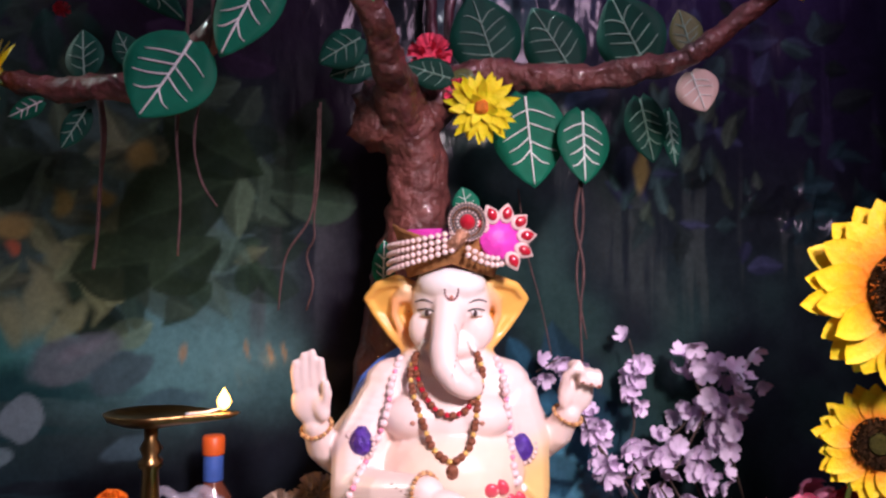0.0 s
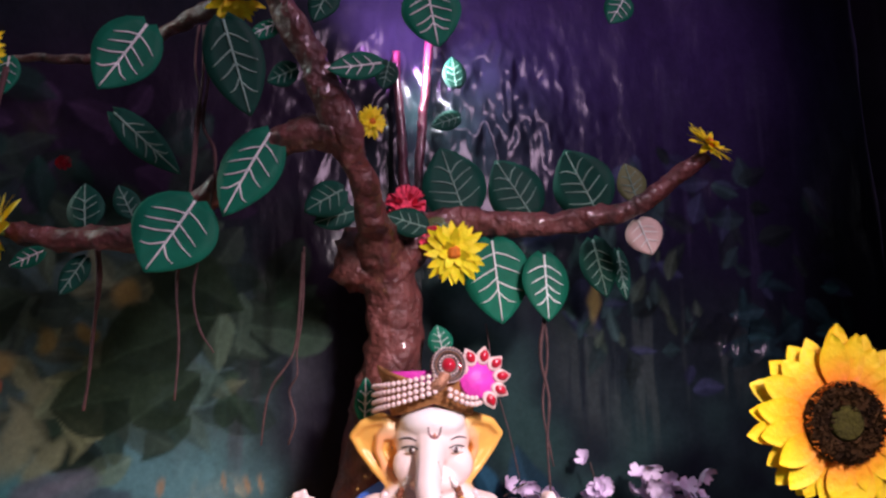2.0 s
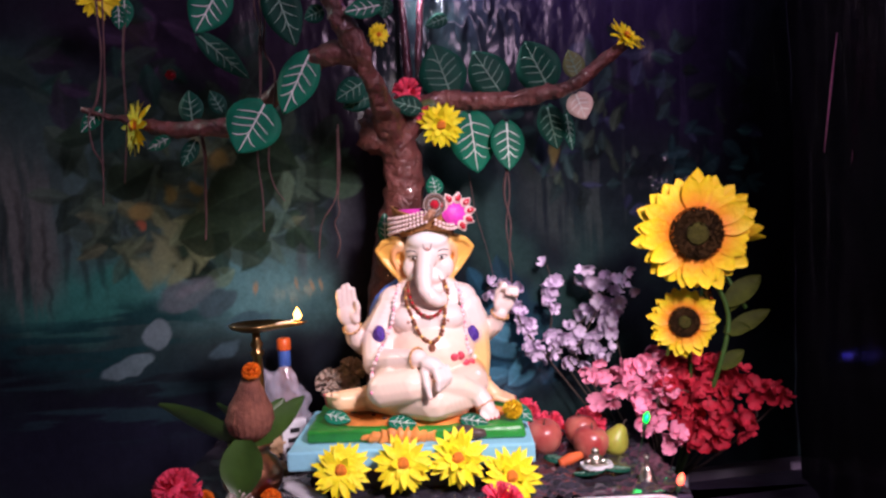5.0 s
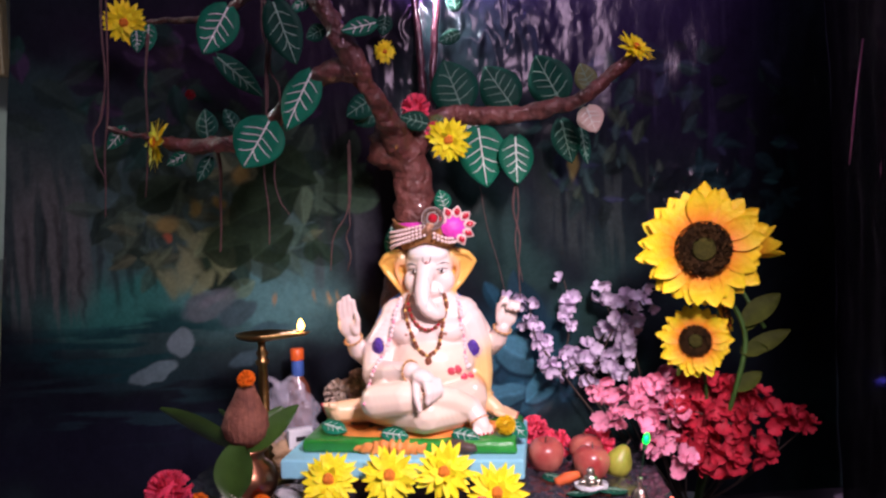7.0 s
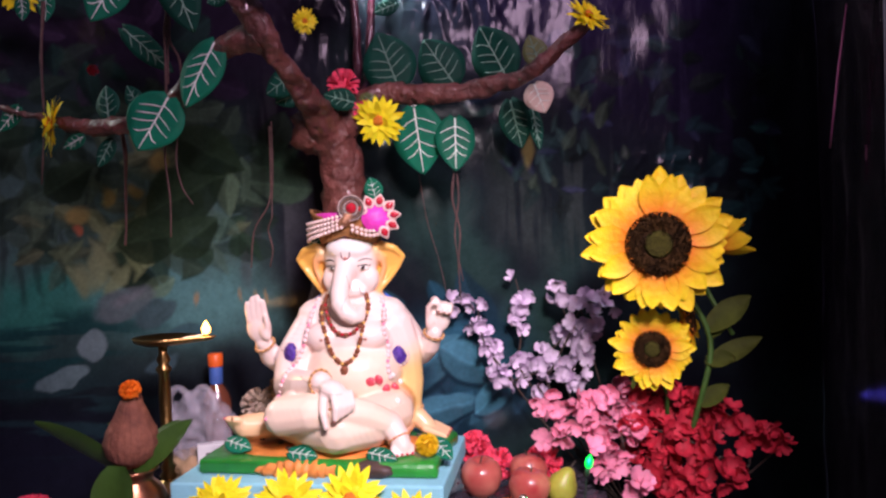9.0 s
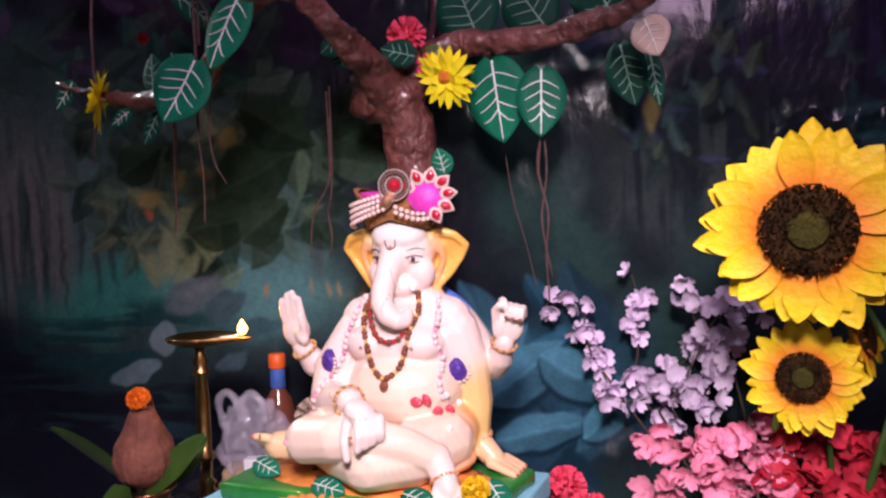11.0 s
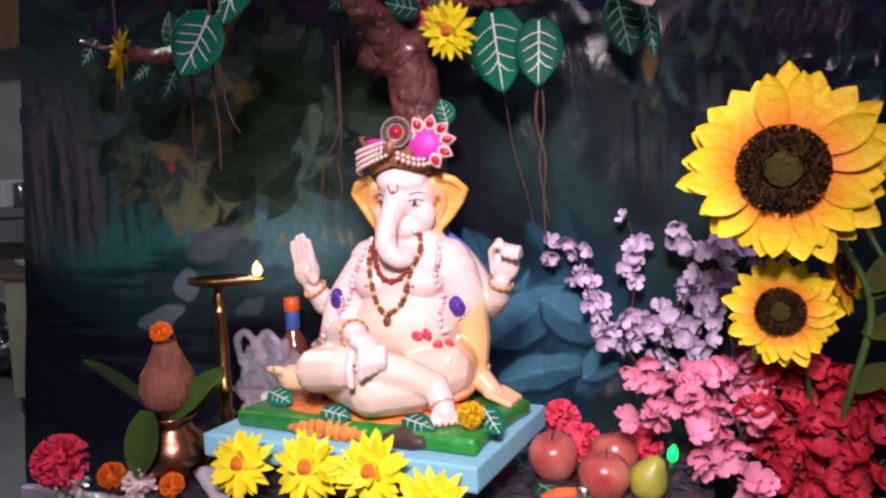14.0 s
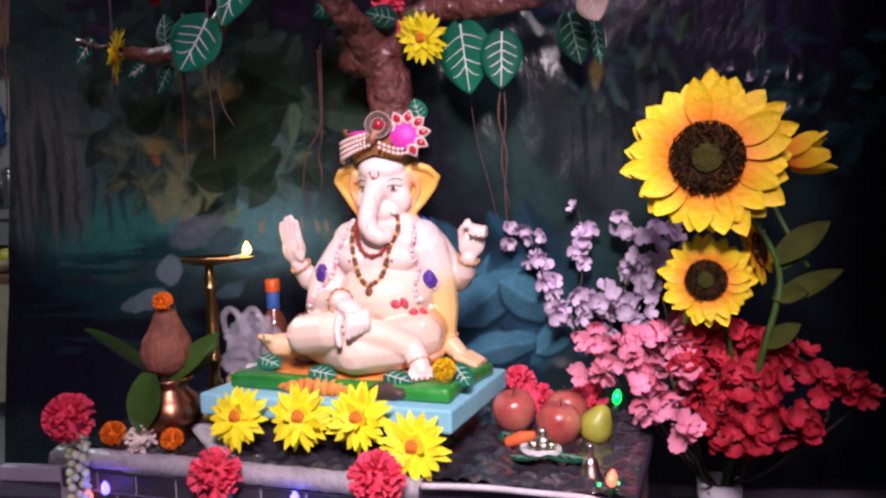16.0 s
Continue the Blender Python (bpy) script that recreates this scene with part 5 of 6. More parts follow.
def sunflower(m, label, scale=1.0, seed=1):
    rnd = random.Random(seed)
    t = thing("sunflower", label, "flower", m @ Matrix.Diagonal((scale, scale, scale, 1)), "sunflowers")
    for ring, (n, tilt, dz) in enumerate(((21, 3, -0.006), (20, -2, -0.001))):
        for j in range(n):
            a = 360 / n * (j + 0.5 * ring) + rnd.uniform(-3, 3)
            s = rnd.uniform(0.93, 1.05) * (1.02, 0.94)[ring]
            p = pose(0, 0, dz) @ pose(0, 0, 0, 0, 0, a) @ pose(0, 0, 0, rnd.uniform(-6, 6), tilt + rnd.uniform(-4, 5), 0) @ Matrix.Diagonal((s, rnd.uniform(0.9, 1.1), 1, 1))
            part("petal", SUN_PETALS[rnd.randrange(3)], None, t, m=p)
    bm = lathe([(0.052, -0.008), (0.056, 0.006), (0.049, 0.015), (0.034, 0.015), (0.022, 0.010)], 48)
    disc = part("seed_disc", bm, M_SEED, t, "rough brown seed disc")
    part("seed_heart", lathe([(0.025, 0.012), (0.020, 0.016), (0.008, 0.015), (0.001, 0.013)], 24), M_SEEDG, disc, "olive green seed heart")
    bm = bmesh.new()
    for j in range(620):
        r, a = 0.019 + 0.036 * math.sqrt(rnd.random()), rnd.uniform(0, 6.283)
        bmesh.ops.create_cone(bm, cap_ends=False, segments=4, radius1=0.0018, radius2=0.0004, depth=rnd.uniform(0.007, 0.013), matrix=pose(r * math.cos(a), r * math.sin(a), 0.017 - max(0, r - 0.048) * 0.5) @ pose(0, 0, 0, rnd.uniform(-25, 25), rnd.uniform(-25, 25), 0))
    tagged(part("floret_bed", bm, M_SEED, disc, smooth=False), kind="stuff")
    bm = bmesh.new()
    for j in range(70):
        r, a = 0.050 + 0.006 * rnd.random(), rnd.uniform(0, 6.283)
        bmesh.ops.create_cone(bm, cap_ends=False, segments=4, radius1=0.0012, radius2=0.0006, depth=0.009, matrix=pose(r * math.cos(a), r * math.sin(a), 0.015) @ pose(0, 0, 0, rnd.uniform(-30, 30), rnd.uniform(-30, 30), 0))
    tagged(part("stamen_ring", bm, M_ORC, disc, smooth=False), kind="stuff")
    part("calyx", lathe([(0.006, -0.030), (0.030, -0.022), (0.052, -0.006)], 20), M_STEM, t)
    return t


def stem_to(name, label, pts, r, leaves=()):
    t = thing(name, label, "plant", Matrix.Translation(pts[-1]))
    o = Vector(pts[-1])
    part("stalk", tube([Vector(p) - o for p in pts], [r, r * 1.15], 8), M_STEM, t)
    for base, tip, w in leaves:
        base, tip = Vector(base) - o, Vector(tip) - o
        me = petal_mesh("leaf", (tip - base).length, w, M_SUNLEAF, 0.25, 0.12, 1.2, 7)
        q = (tip - base).to_track_quat("X", "Z")
        part("leaf", me, None, t, m=Matrix.Translation(base) @ q.to_matrix().to_4x4() @ pose(0, 0, 0, 55, 0, 0))
    return t


sunflower(facing(0.545, 0.880, 1.046, -2, -4), "large yellow silk sunflower with brown seed disc", 0.965, 3)
sunflower(facing(0.542, 0.955, 0.857, -8, 2), "small yellow silk sunflower with brown seed disc", 0.585, 5)
sunflower(facing(0.620, 1.03, 0.90, 70, 10), "orange-yellow silk sunflower seen edge-on from behind", 0.50, 8)
stem_to("leafy_stalk", "green plastic sunflower stalk with dull silk leaves", [(0.552, 0.905, 1.040), (0.60, 0.985, 0.97), (0.651, 0.995, 0.867), (0.630, 0.995, 0.75), (0.585, 1.06, 0.56), (0.565, 1.12, 0.44)], 0.0048,
        (((0.650, 0.998, 0.880), (0.722, 0.990, 0.945), 0.050), ((0.650, 0.998, 0.870), (0.690, 1.010, 0.930), 0.040), ((0.646, 0.998, 0.815), (0.738, 0.985, 0.872), 0.040), ((0.645, 0.998, 0.825), (0.690, 0.975, 0.835), 0.036), ((0.632, 0.992, 0.745), (0.680, 0.985, 0.785), 0.036), ((0.545, 0.985, 0.83), (0.505, 0.965, 0.785), 0.045)))
stem_to("leafy_stalk", "green plastic stalk of the small sunflower", [(0.548, 0.975, 0.850), (0.575, 1.02, 0.76), (0.580, 1.07, 0.60), (0.563, 1.125, 0.44)], 0.004)


def bud():
    t = thing("sunflower_bud", "half-open yellow-orange silk sunflower bud", "flower bud", pose(0.660, 1.01, 1.040) @ pose(0, 0, 0, 0, 75, 0), "")
    rnd = random.Random(4)
    for j in range(9):
        p = pose(0, 0, 0, 0, 0, 40 * j) @ pose(0.004, 0, 0, 0, 0, 0) @ pose(0, 0, 0, 0, -70 + rnd.uniform(-14, 10), 0) @ Matrix.Diagonal((0.85, 0.75, 0.8, 1))
        part("petal", SUN_PETALS[j % 3], None, t, m=Matrix.Translation((0, 0, -0.035)) @ p)
    part("calyx", lathe([(0.003, -0.03), (0.014, -0.012), (0.010, 0.012), (0.003, 0.02)], 12), M_STEM, t)
    part("stalk", tube([(0, 0, -0.02), (0.03, 0.002, -0.03), (0.08, 0.004, -0.03), (0.17, -0.01, -0.012)], [0.004, 0.004], 6), M_STEM, t)


bud()

GER_PETALS = [petal_mesh("petal", 0.042, 0.0140, M_GERP, 0.12, 0.10 * k, 1.6, 6, 0.009) for k in (-1, 0.6, 2)]


def gerbera(m, label, scale=1.0, seed=1, group="yellow daisies"):
    rnd = random.Random(seed)
    t = thing("daisy", label, "flower", m @ Matrix.Diagonal((scale, scale, scale, 1)), group)
    for ring, (n, tilt, s0) in enumerate(((19, -1, 1.0), (15, -8, 0.88), (6, -22, 0.5))):
        for j in range(n):
            a = 360 / n * (j + 0.5 * ring) + rnd.uniform(-6, 6)
            s = s0 * rnd.uniform(0.88, 1.08)
            part("petal", GER_PETALS[rnd.randrange(3)], None, t, m=pose(0, 0, 0.002 * ring) @ pose(0, 0, 0, 0, 0, a) @ pose(0, 0, 0, rnd.uniform(-12, 12), tilt + rnd.uniform(-8, 8), 0) @ Matrix.Diagonal((s, rnd.uniform(0.85, 1.1), 1, 1)))
    part("heart", blob((0, 0, 0.006), (0.0115, 0.0115, 0.008), sub=3, rough=0.35), M_ORC, t, "orange flower heart")
    part("stalk", tube([(0, 0, 0.002), (0, 0, -0.010), (0.002, 0, -0.022)], [0.005, 0.0025], 6), M_STEM, t)
    return t


gerbera(facing(-0.158, 0.694, 0.668, 0, 18), "lemon-yellow fabric daisy leaning on the plinth", 1.04, 11)
gerbera(facing(-0.050, 0.700, 0.672, 4, 16), "lemon-yellow fabric daisy leaning on the plinth", 1.08, 12)
gerbera(facing(0.048, 0.702, 0.676, -3, 18), "lemon-yellow fabric daisy leaning on the plinth", 1.08, 13)
gerbera(facing(0.140, 0.690, 0.643, 5, 14), "lemon-yellow fabric daisy leaning on the plinth", 1.08, 14)
gerbera(facing(0.053, 1.022, 1.297, -5, -20), "golden fabric daisy hanging on the tree trunk", 1.0, 15, "daisies on the tree")
gerbera(facing(0.452, 1.004, 1.463, 40, 38), "golden fabric daisy on the branch tip", 0.86, 16, "daisies on the tree")
gerbera(facing(-0.566, 0.940, 1.312, -55, 6), "golden fabric daisy hanging edge-on from the branch", 1.12, 17, "daisies on the tree")
gerbera(facing(-0.627, 0.945, 1.575, 30, -30), "golden fabric daisy on the upper branch", 0.95, 18, "daisies on the tree")
gerbera(facing(-0.070, 0.965, 1.480, 30, -10), "small golden fabric daisy half hidden by the trunk", 0.50, 19, "daisies on the tree")
gerbera(facing(-0.250, 0.85, 1.610, 0, -30), "golden fabric daisy on the upper branch", 0.80, 20, "daisies on the tree")


def ruffled(name, label, category, m, r, material, n=46, seed=1, group="", size=0.55):
    """A full, ruffled bloom: petals over a dome."""
    rnd = random.Random(seed)
    t = thing(name, label, category, m, group)
    kinds = []
    for k in range(3):
        bm = bmesh.new()
        g = []
        for i in range(4):
            f = i / 3
            g.append([bm.verts.new((r * size * f, r * size * 0.75 * (u - 0.5) * (0.35 + 0.75 * f), r * 0.10 * math.sin(u * 9 + k) * f + r * 0.12 * f * f * (k - 1))) for u in (0, 0.25, 0.5, 0.75, 1)])
        for a, b in zip(g, g[1:]):
            for j in range(4):
                bm.faces.new((a[j], b[j], b[j + 1], a[j + 1]))
        me = bpy.data.meshes.new("petal")
        bm.to_mesh(me)
        bm.free()
        me.materials.append(material)
        kinds.append(me)
    for j in range(n):
        f = (j + 0.5) / n
        el = math.degrees(math.asin(-0.35 + 1.33 * f))
        a = j * 137.5 + rnd.uniform(-15, 15)
        m2 = pose(0, 0, 0, 0, 0, a) @ pose(0, 0, 0, 0, -el + rnd.uniform(-14, 14), 0) @ pose(r * 0.42, 0, 0) @ pose(0, 0, 0, rnd.uniform(-70, 70), rnd.uniform(-25, 25), 0)
        part("petal", kinds[j % 3], None, t, m=m2)
    part("heart", blob((0, 0, 0), (r * 0.62, r * 0.62, r * 0.58), sub=2, rough=0.25), material, t)
    return t


# ---- blossom branches ----


def blossom_mesh(material, r, seed):
    rnd = random.Random(seed)
    bm = bmesh.new()
    for j in range(5):
        a = 2 * math.pi * j / 5 + rnd.uniform(-0.2, 0.2)
        lift = rnd.uniform(0.2, 0.9)
        g = []
        for i in range(4):
            f = (0.0, 0.4, 0.8, 1.0)[i]
            w = r * (0.10, 0.40, 0.46, 0.26)[i]
            g.append([bm.verts.new(Vector((r * f * math.cos(a) - u * w * math.sin(a), r * f * math.sin(a) + u * w * math.cos(a), r * (lift * f * f + 0.16 * abs(u) + rnd.uniform(-0.05, 0.05))))) for u in (-1, 0, 1)])
        for p, q in zip(g, g[1:]):
            for k in range(2):
                bm.faces.new((p[k], q[k], q[k + 1], p[k + 1]))
    bmesh.ops.create_icosphere(bm, subdivisions=1, radius=r * 0.12, matrix=pose(0, 0, r * 0.1))
    me = bpy.data.meshes.new("blossom")
    bm.to_mesh(me)
    bm.free()
    for f in me.polygons:
        f.use_smooth = True
    me.materials.append(material)
    return me


class Bouquet:
    def __init__(self, name, label, foot, material, r, seed):
        self.t = thing(name, label, "artificial flowers", Matrix.Translation(foot))
        self.foot, self.rnd = Vector(foot), random.Random(seed)
        self.kinds = [blossom_mesh(material, r * s, seed + i) for i, s in enumerate((0.85, 1.0, 1.12, 0.95))]


def spray(b, pts, n, jitter):
    path = [p - b.foot for p in smooth_path(pts, 6)]
    rnd = b.rnd
    part("twig", tube(path, [0.0016, 0.0022], 5, 1), M_TWIG, b.t)
    end = path[-1]
    mid = end * 0.45 + Vector((0.0, 0.02, -0.02))
    part("twig", tube([end, mid, Vector((rnd.uniform(-0.01, 0.01), 0, 0.02))], [0.002, 0.0028], 5, 5), M_TWIG, b.t)
    for j in range(int(n * 2.1)):
        p = path[min(len(path) - 1, int(rnd.random() * len(path)))] + Vector([rnd.gauss(0, jitter * 0.75) for _ in range(3)])
        m = Matrix.Translation(p) @ pose(0, 0, 0, 0, 0, rnd.uniform(-60, 60)) @ pose(0, 0, 0, 90 + rnd.uniform(-55, 50), 0, 0) @ pose(0, 0, 0, 0, 0, rnd.uniform(0, 72))
        part("blossom", b.kinds[rnd.randrange(4)], None, b.t, m=m)


lilac = Bouquet("lilac_blossom_branch", "spray of pale lilac silk cherry blossom", (0.545, 1.135, 0.44), M_LILAC, 0.0168, 21)
pink = Bouquet("pink_blossom_branch", "spray of rose-pink silk blossom", (0.552, 1.120, 0.44), M_PINK, 0.0185, 31)
red = Bouquet("red_blossom_branch", "dense bunch of crimson silk blossom", (0.570, 1.125, 0.44), M_RED, 0.0195, 41)
spray(lilac, [(0.148, 1.215, 0.917), (0.187, 1.215, 0.937), (0.213, 1.215, 0.916), (0.220, 1.215, 0.858), (0.231, 1.215, 0.823)], 9, 0.01)
spray(lilac, [(0.232, 1.210, 0.824), (0.254, 1.210, 0.783), (0.259, 1.210, 0.755), (0.305, 1.210, 0.755), (0.344, 1.210, 0.773)], 10, 0.014)
spray(lilac, [(0.299, 1.220, 0.969), (0.309, 1.220, 0.920), (0.301, 1.220, 0.874), (0.305, 1.220, 0.834), (0.293, 1.220, 0.788)], 9, 0.01)
spray(lilac, [(0.387, 1.200, 0.952), (0.395, 1.200, 0.908), (0.412, 1.200, 0.864), (0.390, 1.200, 0.814), (0.368, 1.200, 0.775), (0.339, 1.200, 0.741)], 12, 0.018)
spray(lilac, [(0.454, 1.230, 0.938), (0.480, 1.220, 0.900), (0.450, 1.200, 0.869), (0.438, 1.200, 0.825), (0.416, 1.200, 0.781), (0.394, 1.200, 0.747)], 14, 0.02)
spray(lilac, [(0.352, 1.240, 0.798), (0.392, 1.240, 0.832), (0.437, 1.240, 0.899)], 8, 0.018)
spray(pink, [(0.340, 0.980, 0.763), (0.370, 0.980, 0.746), (0.406, 0.980, 0.750), (0.438, 0.980, 0.760), (0.469, 1.000, 0.753)], 9, 0.01)
spray(pink, [(0.354, 0.940, 0.696), (0.386, 0.940, 0.705), (0.412, 0.960, 0.721), (0.448, 0.960, 0.713), (0.483, 0.960, 0.705)], 9, 0.012)
spray(pink, [(0.435, 0.940, 0.679), (0.453, 0.930, 0.651), (0.483, 0.960, 0.667), (0.505, 0.940, 0.628), (0.513, 0.940, 0.606)], 9, 0.014)
spray(pink, [(0.477, 1.030, 0.786), (0.486, 1.020, 0.749), (0.504, 1.010, 0.713), (0.486, 0.990, 0.669)], 9, 0.016)
spray(pink, [(0.427, 1.000, 0.742), (0.450, 1.000, 0.723), (0.459, 0.980, 0.671), (0.472, 0.980, 0.624)], 7, 0.014)
spray(red, [(0.527, 1.030, 0.758), (0.572, 1.030, 0.750), (0.611, 1.030, 0.732), (0.645, 1.030, 0.714)], 15, 0.02)
spray(red, [(0.509, 1.000, 0.716), (0.553, 1.000, 0.699), (0.600, 1.000, 0.682), (0.642, 1.000, 0.665)], 15, 0.022)
spray(red, [(0.517, 0.990, 0.662), (0.556, 0.990, 0.635), (0.599, 0.990, 0.619), (0.650, 0.990, 0.632)], 16, 0.022)
spray(red, [(0.530, 0.980, 0.618), (0.573, 0.980, 0.593), (0.615, 0.980, 0.600)], 10, 0.018)
spray(red, [(0.666, 1.030, 0.729), (0.695, 1.030, 0.712), (0.720, 1.030, 0.671), (0.724, 1.030, 0.625)], 6, 0.01)
spray(red, [(0.694, 1.020, 0.607), (0.702, 1.020, 0.622), (0.669, 1.020, 0.643)], 5, 0.008)
spray(red, [(0.743, 1.020, 0.693), (0.767, 1.020, 0.676), (0.794, 1.020, 0.677)], 5, 0.008)



def vase():
    t = thing("flower_vase", "white cup-shaped vase with small grey flower motifs", "vase", pose(0.560, 1.130, 0.36))
    part("body", lathe([(0.028, 0), (0.030, 0.004), (0.036, 0.06), (0.040, 0.112), (0.036, 0.112), (0.030, 0.02), (0.001, 0.018)], 32), M_WHITEP, t)
    for j in range(12):
        a = math.radians(30 * j)
        r = 0.0365 + 0.0003 * (j % 3)
        part("motif", blob((r * math.cos(a), r * math.sin(a), (0.085, 0.055, 0.098)[j % 3]), (0.004, 0.004, 0.005), sub=1), M_SHELF, t)


vase()

# ---- offerings on the table ----


def apple(x, y, r, turn, label):
    t = thing("apple", label, "apple", pose(x, y, TOP + 0.006, 8, -6, turn), "apples")
    prof = [(0.002, 0.13), (0.35, 0.02), (0.62, 0.10), (0.88, 0.5), (1.0, 0.98), (0.93, 1.40), (0.70, 1.68), (0.40, 1.78), (0.16, 1.68), (0.03, 1.55)]
    part("flesh", lathe([(a * r, b * r) for a, b in prof], 28), M_APPLE, t)
    part("stalk", tube([(0, 0, 1.5 * r), (0.05 * r, 0, 1.75 * r), (0.15 * r, 0, 2.0 * r)], [0.0016, 0.0012], 6), M_TWIG, t)


apple(0.234, 0.924, 0.0370, 20, "red apple leaning among the offerings")
apple(0.312, 0.865, 0.0360, 130, "red and yellow streaked apple beside the pear")
apple(0.318, 0.950, 0.0350, 240, "pale red apple behind the others")


def pear():
    t = thing("pear", "green-yellow pear with brown flecks", "pear", pose(0.362, 0.893, TOP + 0.006, 14, 20, 30))
    part("flesh", lathe([(0.002, 0.003), (0.015, 0.0), (0.025, 0.012), (0.0275, 0.026), (0.023, 0.040), (0.015, 0.052), (0.010, 0.060), (0.003, 0.064)], 24), M_PEAR, t)
    part("stalk", tube([(0, 0, 0.062), (0.002, 0, 0.070), (0.005, 0, 0.078)], [0.0016, 0.0013], 6), M_TWIG, t)


pear()
ruffled("carnation", "bright red fabric carnation", "flower", facing(0.212, 1.045, 0.655, 0, 40), 0.034, M_CARN, 40, 3, "red carnations")
ruffled("carnation", "bright red fabric carnation", "flower", facing(0.256, 0.990, 0.640, 0, 40), 0.034, M_CARN, 40, 4, "red carnations")
ruffled("carnation", "bright red fabric carnation", "flower", facing(0.345, 1.000, 0.640, 0, 40), 0.036, M_CARN, 40, 5, "red carnations")


def betel(x, y, z, length, width, turn, pitch, label):
    t = thing("betel_leaf", label, "leaf", pose(x, y, z, pitch, 0, turn), "leaves on the table")
    leaf_at(Matrix(), length, width, "dark", t)


betel(0.250, 0.845, TOP + 0.016, 0.055, 0.045, 60, 8, "dark green betel leaf by the fruit")
betel(0.345, 0.775, TOP + 0.018, 0.070, 0.050, 110, 12, "green betel leaf under the silver ornament")
betel(0.290, 0.765, TOP + 0.016, 0.060, 0.045, -100, 10, "green betel leaf under the silver ornament")


def ornament():
    t = thing("silver_ornament", "small silver seated idol ornament tied with thread", "ornament", pose(0.308, 0.785, TOP + 0.016))
    part("stand", lathe([(0.026, 0), (0.030, 0.003), (0.024, 0.008), (0.016, 0.010)], 20), M_SILVER, t)
    bm = blob((0, 0, 0.018), (0.014, 0.011, 0.010), sub=2)
    blob((0, 0, 0.031), (0.008, 0.007, 0.009), bm, 2)
    blob((-0.014, -0.003, 0.014), (0.008, 0.006, 0.005), bm, 2)
    blob((0.014, -0.003, 0.014), (0.008, 0.006, 0.005), bm, 2)
    part("idol", bm, M_SILVER, t)
    rnd = random.Random(7)
    for j in range(7):
        a = rnd.uniform(0, 6.28)
        part("thread", tube([(0.030 * math.cos(a + k * 0.9), 0.022 * math.sin(a + k * 0.9) - 0.012, 0.004 + 0.010 * abs(math.sin(k * 2 + j))) for k in range(6)], [0.0011, 0.0011], 5), M_PAPER, t)


ornament()
solo("carrot_piece", tube([(0.245, 0.812, TOP + 0.018), (0.268, 0.815, TOP + 0.026), (0.290, 0.822, TOP + 0.030)], [0.008, 0.011, 0.007], 12), mat("orange_dyed_cloth", (0.70, 0.12, 0.03), 0.7), "small orange rolled offering beside the ornament", "offering")


def bell():
    t = thing("bell", "small silver bell with ring handle", "bell", pose(0.388, 0.722, TOP + 0.006))
    part("body", lathe([(0.017, 0), (0.0185, 0.002), (0.0135, 0.010), (0.0110, 0.022), (0.008, 0.030), (0.003, 0.033)], 24), M_SILVER, t)
    part("handle", tube([(0, 0, 0.032), (0, 0, 0.042), (0.0, 0, 0.050)], [0.0045, 0.003, 0.006], 10), M_SILVER, t)


bell()
solo("edge_piping", tube([(0.165, 0.652, TOP + 0.002), (0.25, 0.654, TOP + 0.007), (0.33, 0.654, TOP + 0.007), (0.395, 0.654, TOP + 0.006), (0.425, 0.656, TOP - 0.006), (0.438, 0.657, TOP - 0.03), (0.442, 0.658, TOP - 0.09)], [0.0045, 0.0045], 8), M_LACE, "white plastic piping round the table cover's edge", "piping")


# ---- pot with coconut ----


def kalash():
    t = thing("water_pot", "copper pot with mango leaves round a husked coconut", "pot", pose(-0.325, 0.742, TOP + 0.004))
    part("pot", lathe([(0.026, 0), (0.036, 0.006), (0.052, 0.032), (0.055, 0.050), (0.046, 0.074), (0.031, 0.088), (0.030, 0.098), (0.040, 0.106), (0.040, 0.110), (0.028, 0.104)], 36), M_COPPER, t, "dull copper pot")
    for base, tip, w in (((-0.012, -0.010, 0.104), (-0.150, -0.012, 0.196), 0.052), ((0.012, -0.012, 0.104), (0.098, 0.004, 0.188), 0.044), ((0.000, -0.034, 0.122), (-0.006, -0.070, 0.030), 0.080), ((0.006, 0.028, 0.104), (0.050, 0.07, 0.17), 0.045), ((-0.010, 0.028, 0.104), (-0.070, 0.06, 0.17), 0.045)):
        base, tip = Vector(base), Vector(tip)
        me = petal_mesh("mango_leaf", (tip - base).length, w, M_MANGO, 0.20, 0.10, 1.0, 8)
        q = (tip - base).to_track_quat("X", "Z")
        face = 60 if abs(tip.x) > 0.03 else 0
        part("mango_leaf", me, None, t, m=Matrix.Translation(base) @ q.to_matrix().to_4x4() @ pose(0, 0, 0, face, 0, 0))
    return t


kalash()


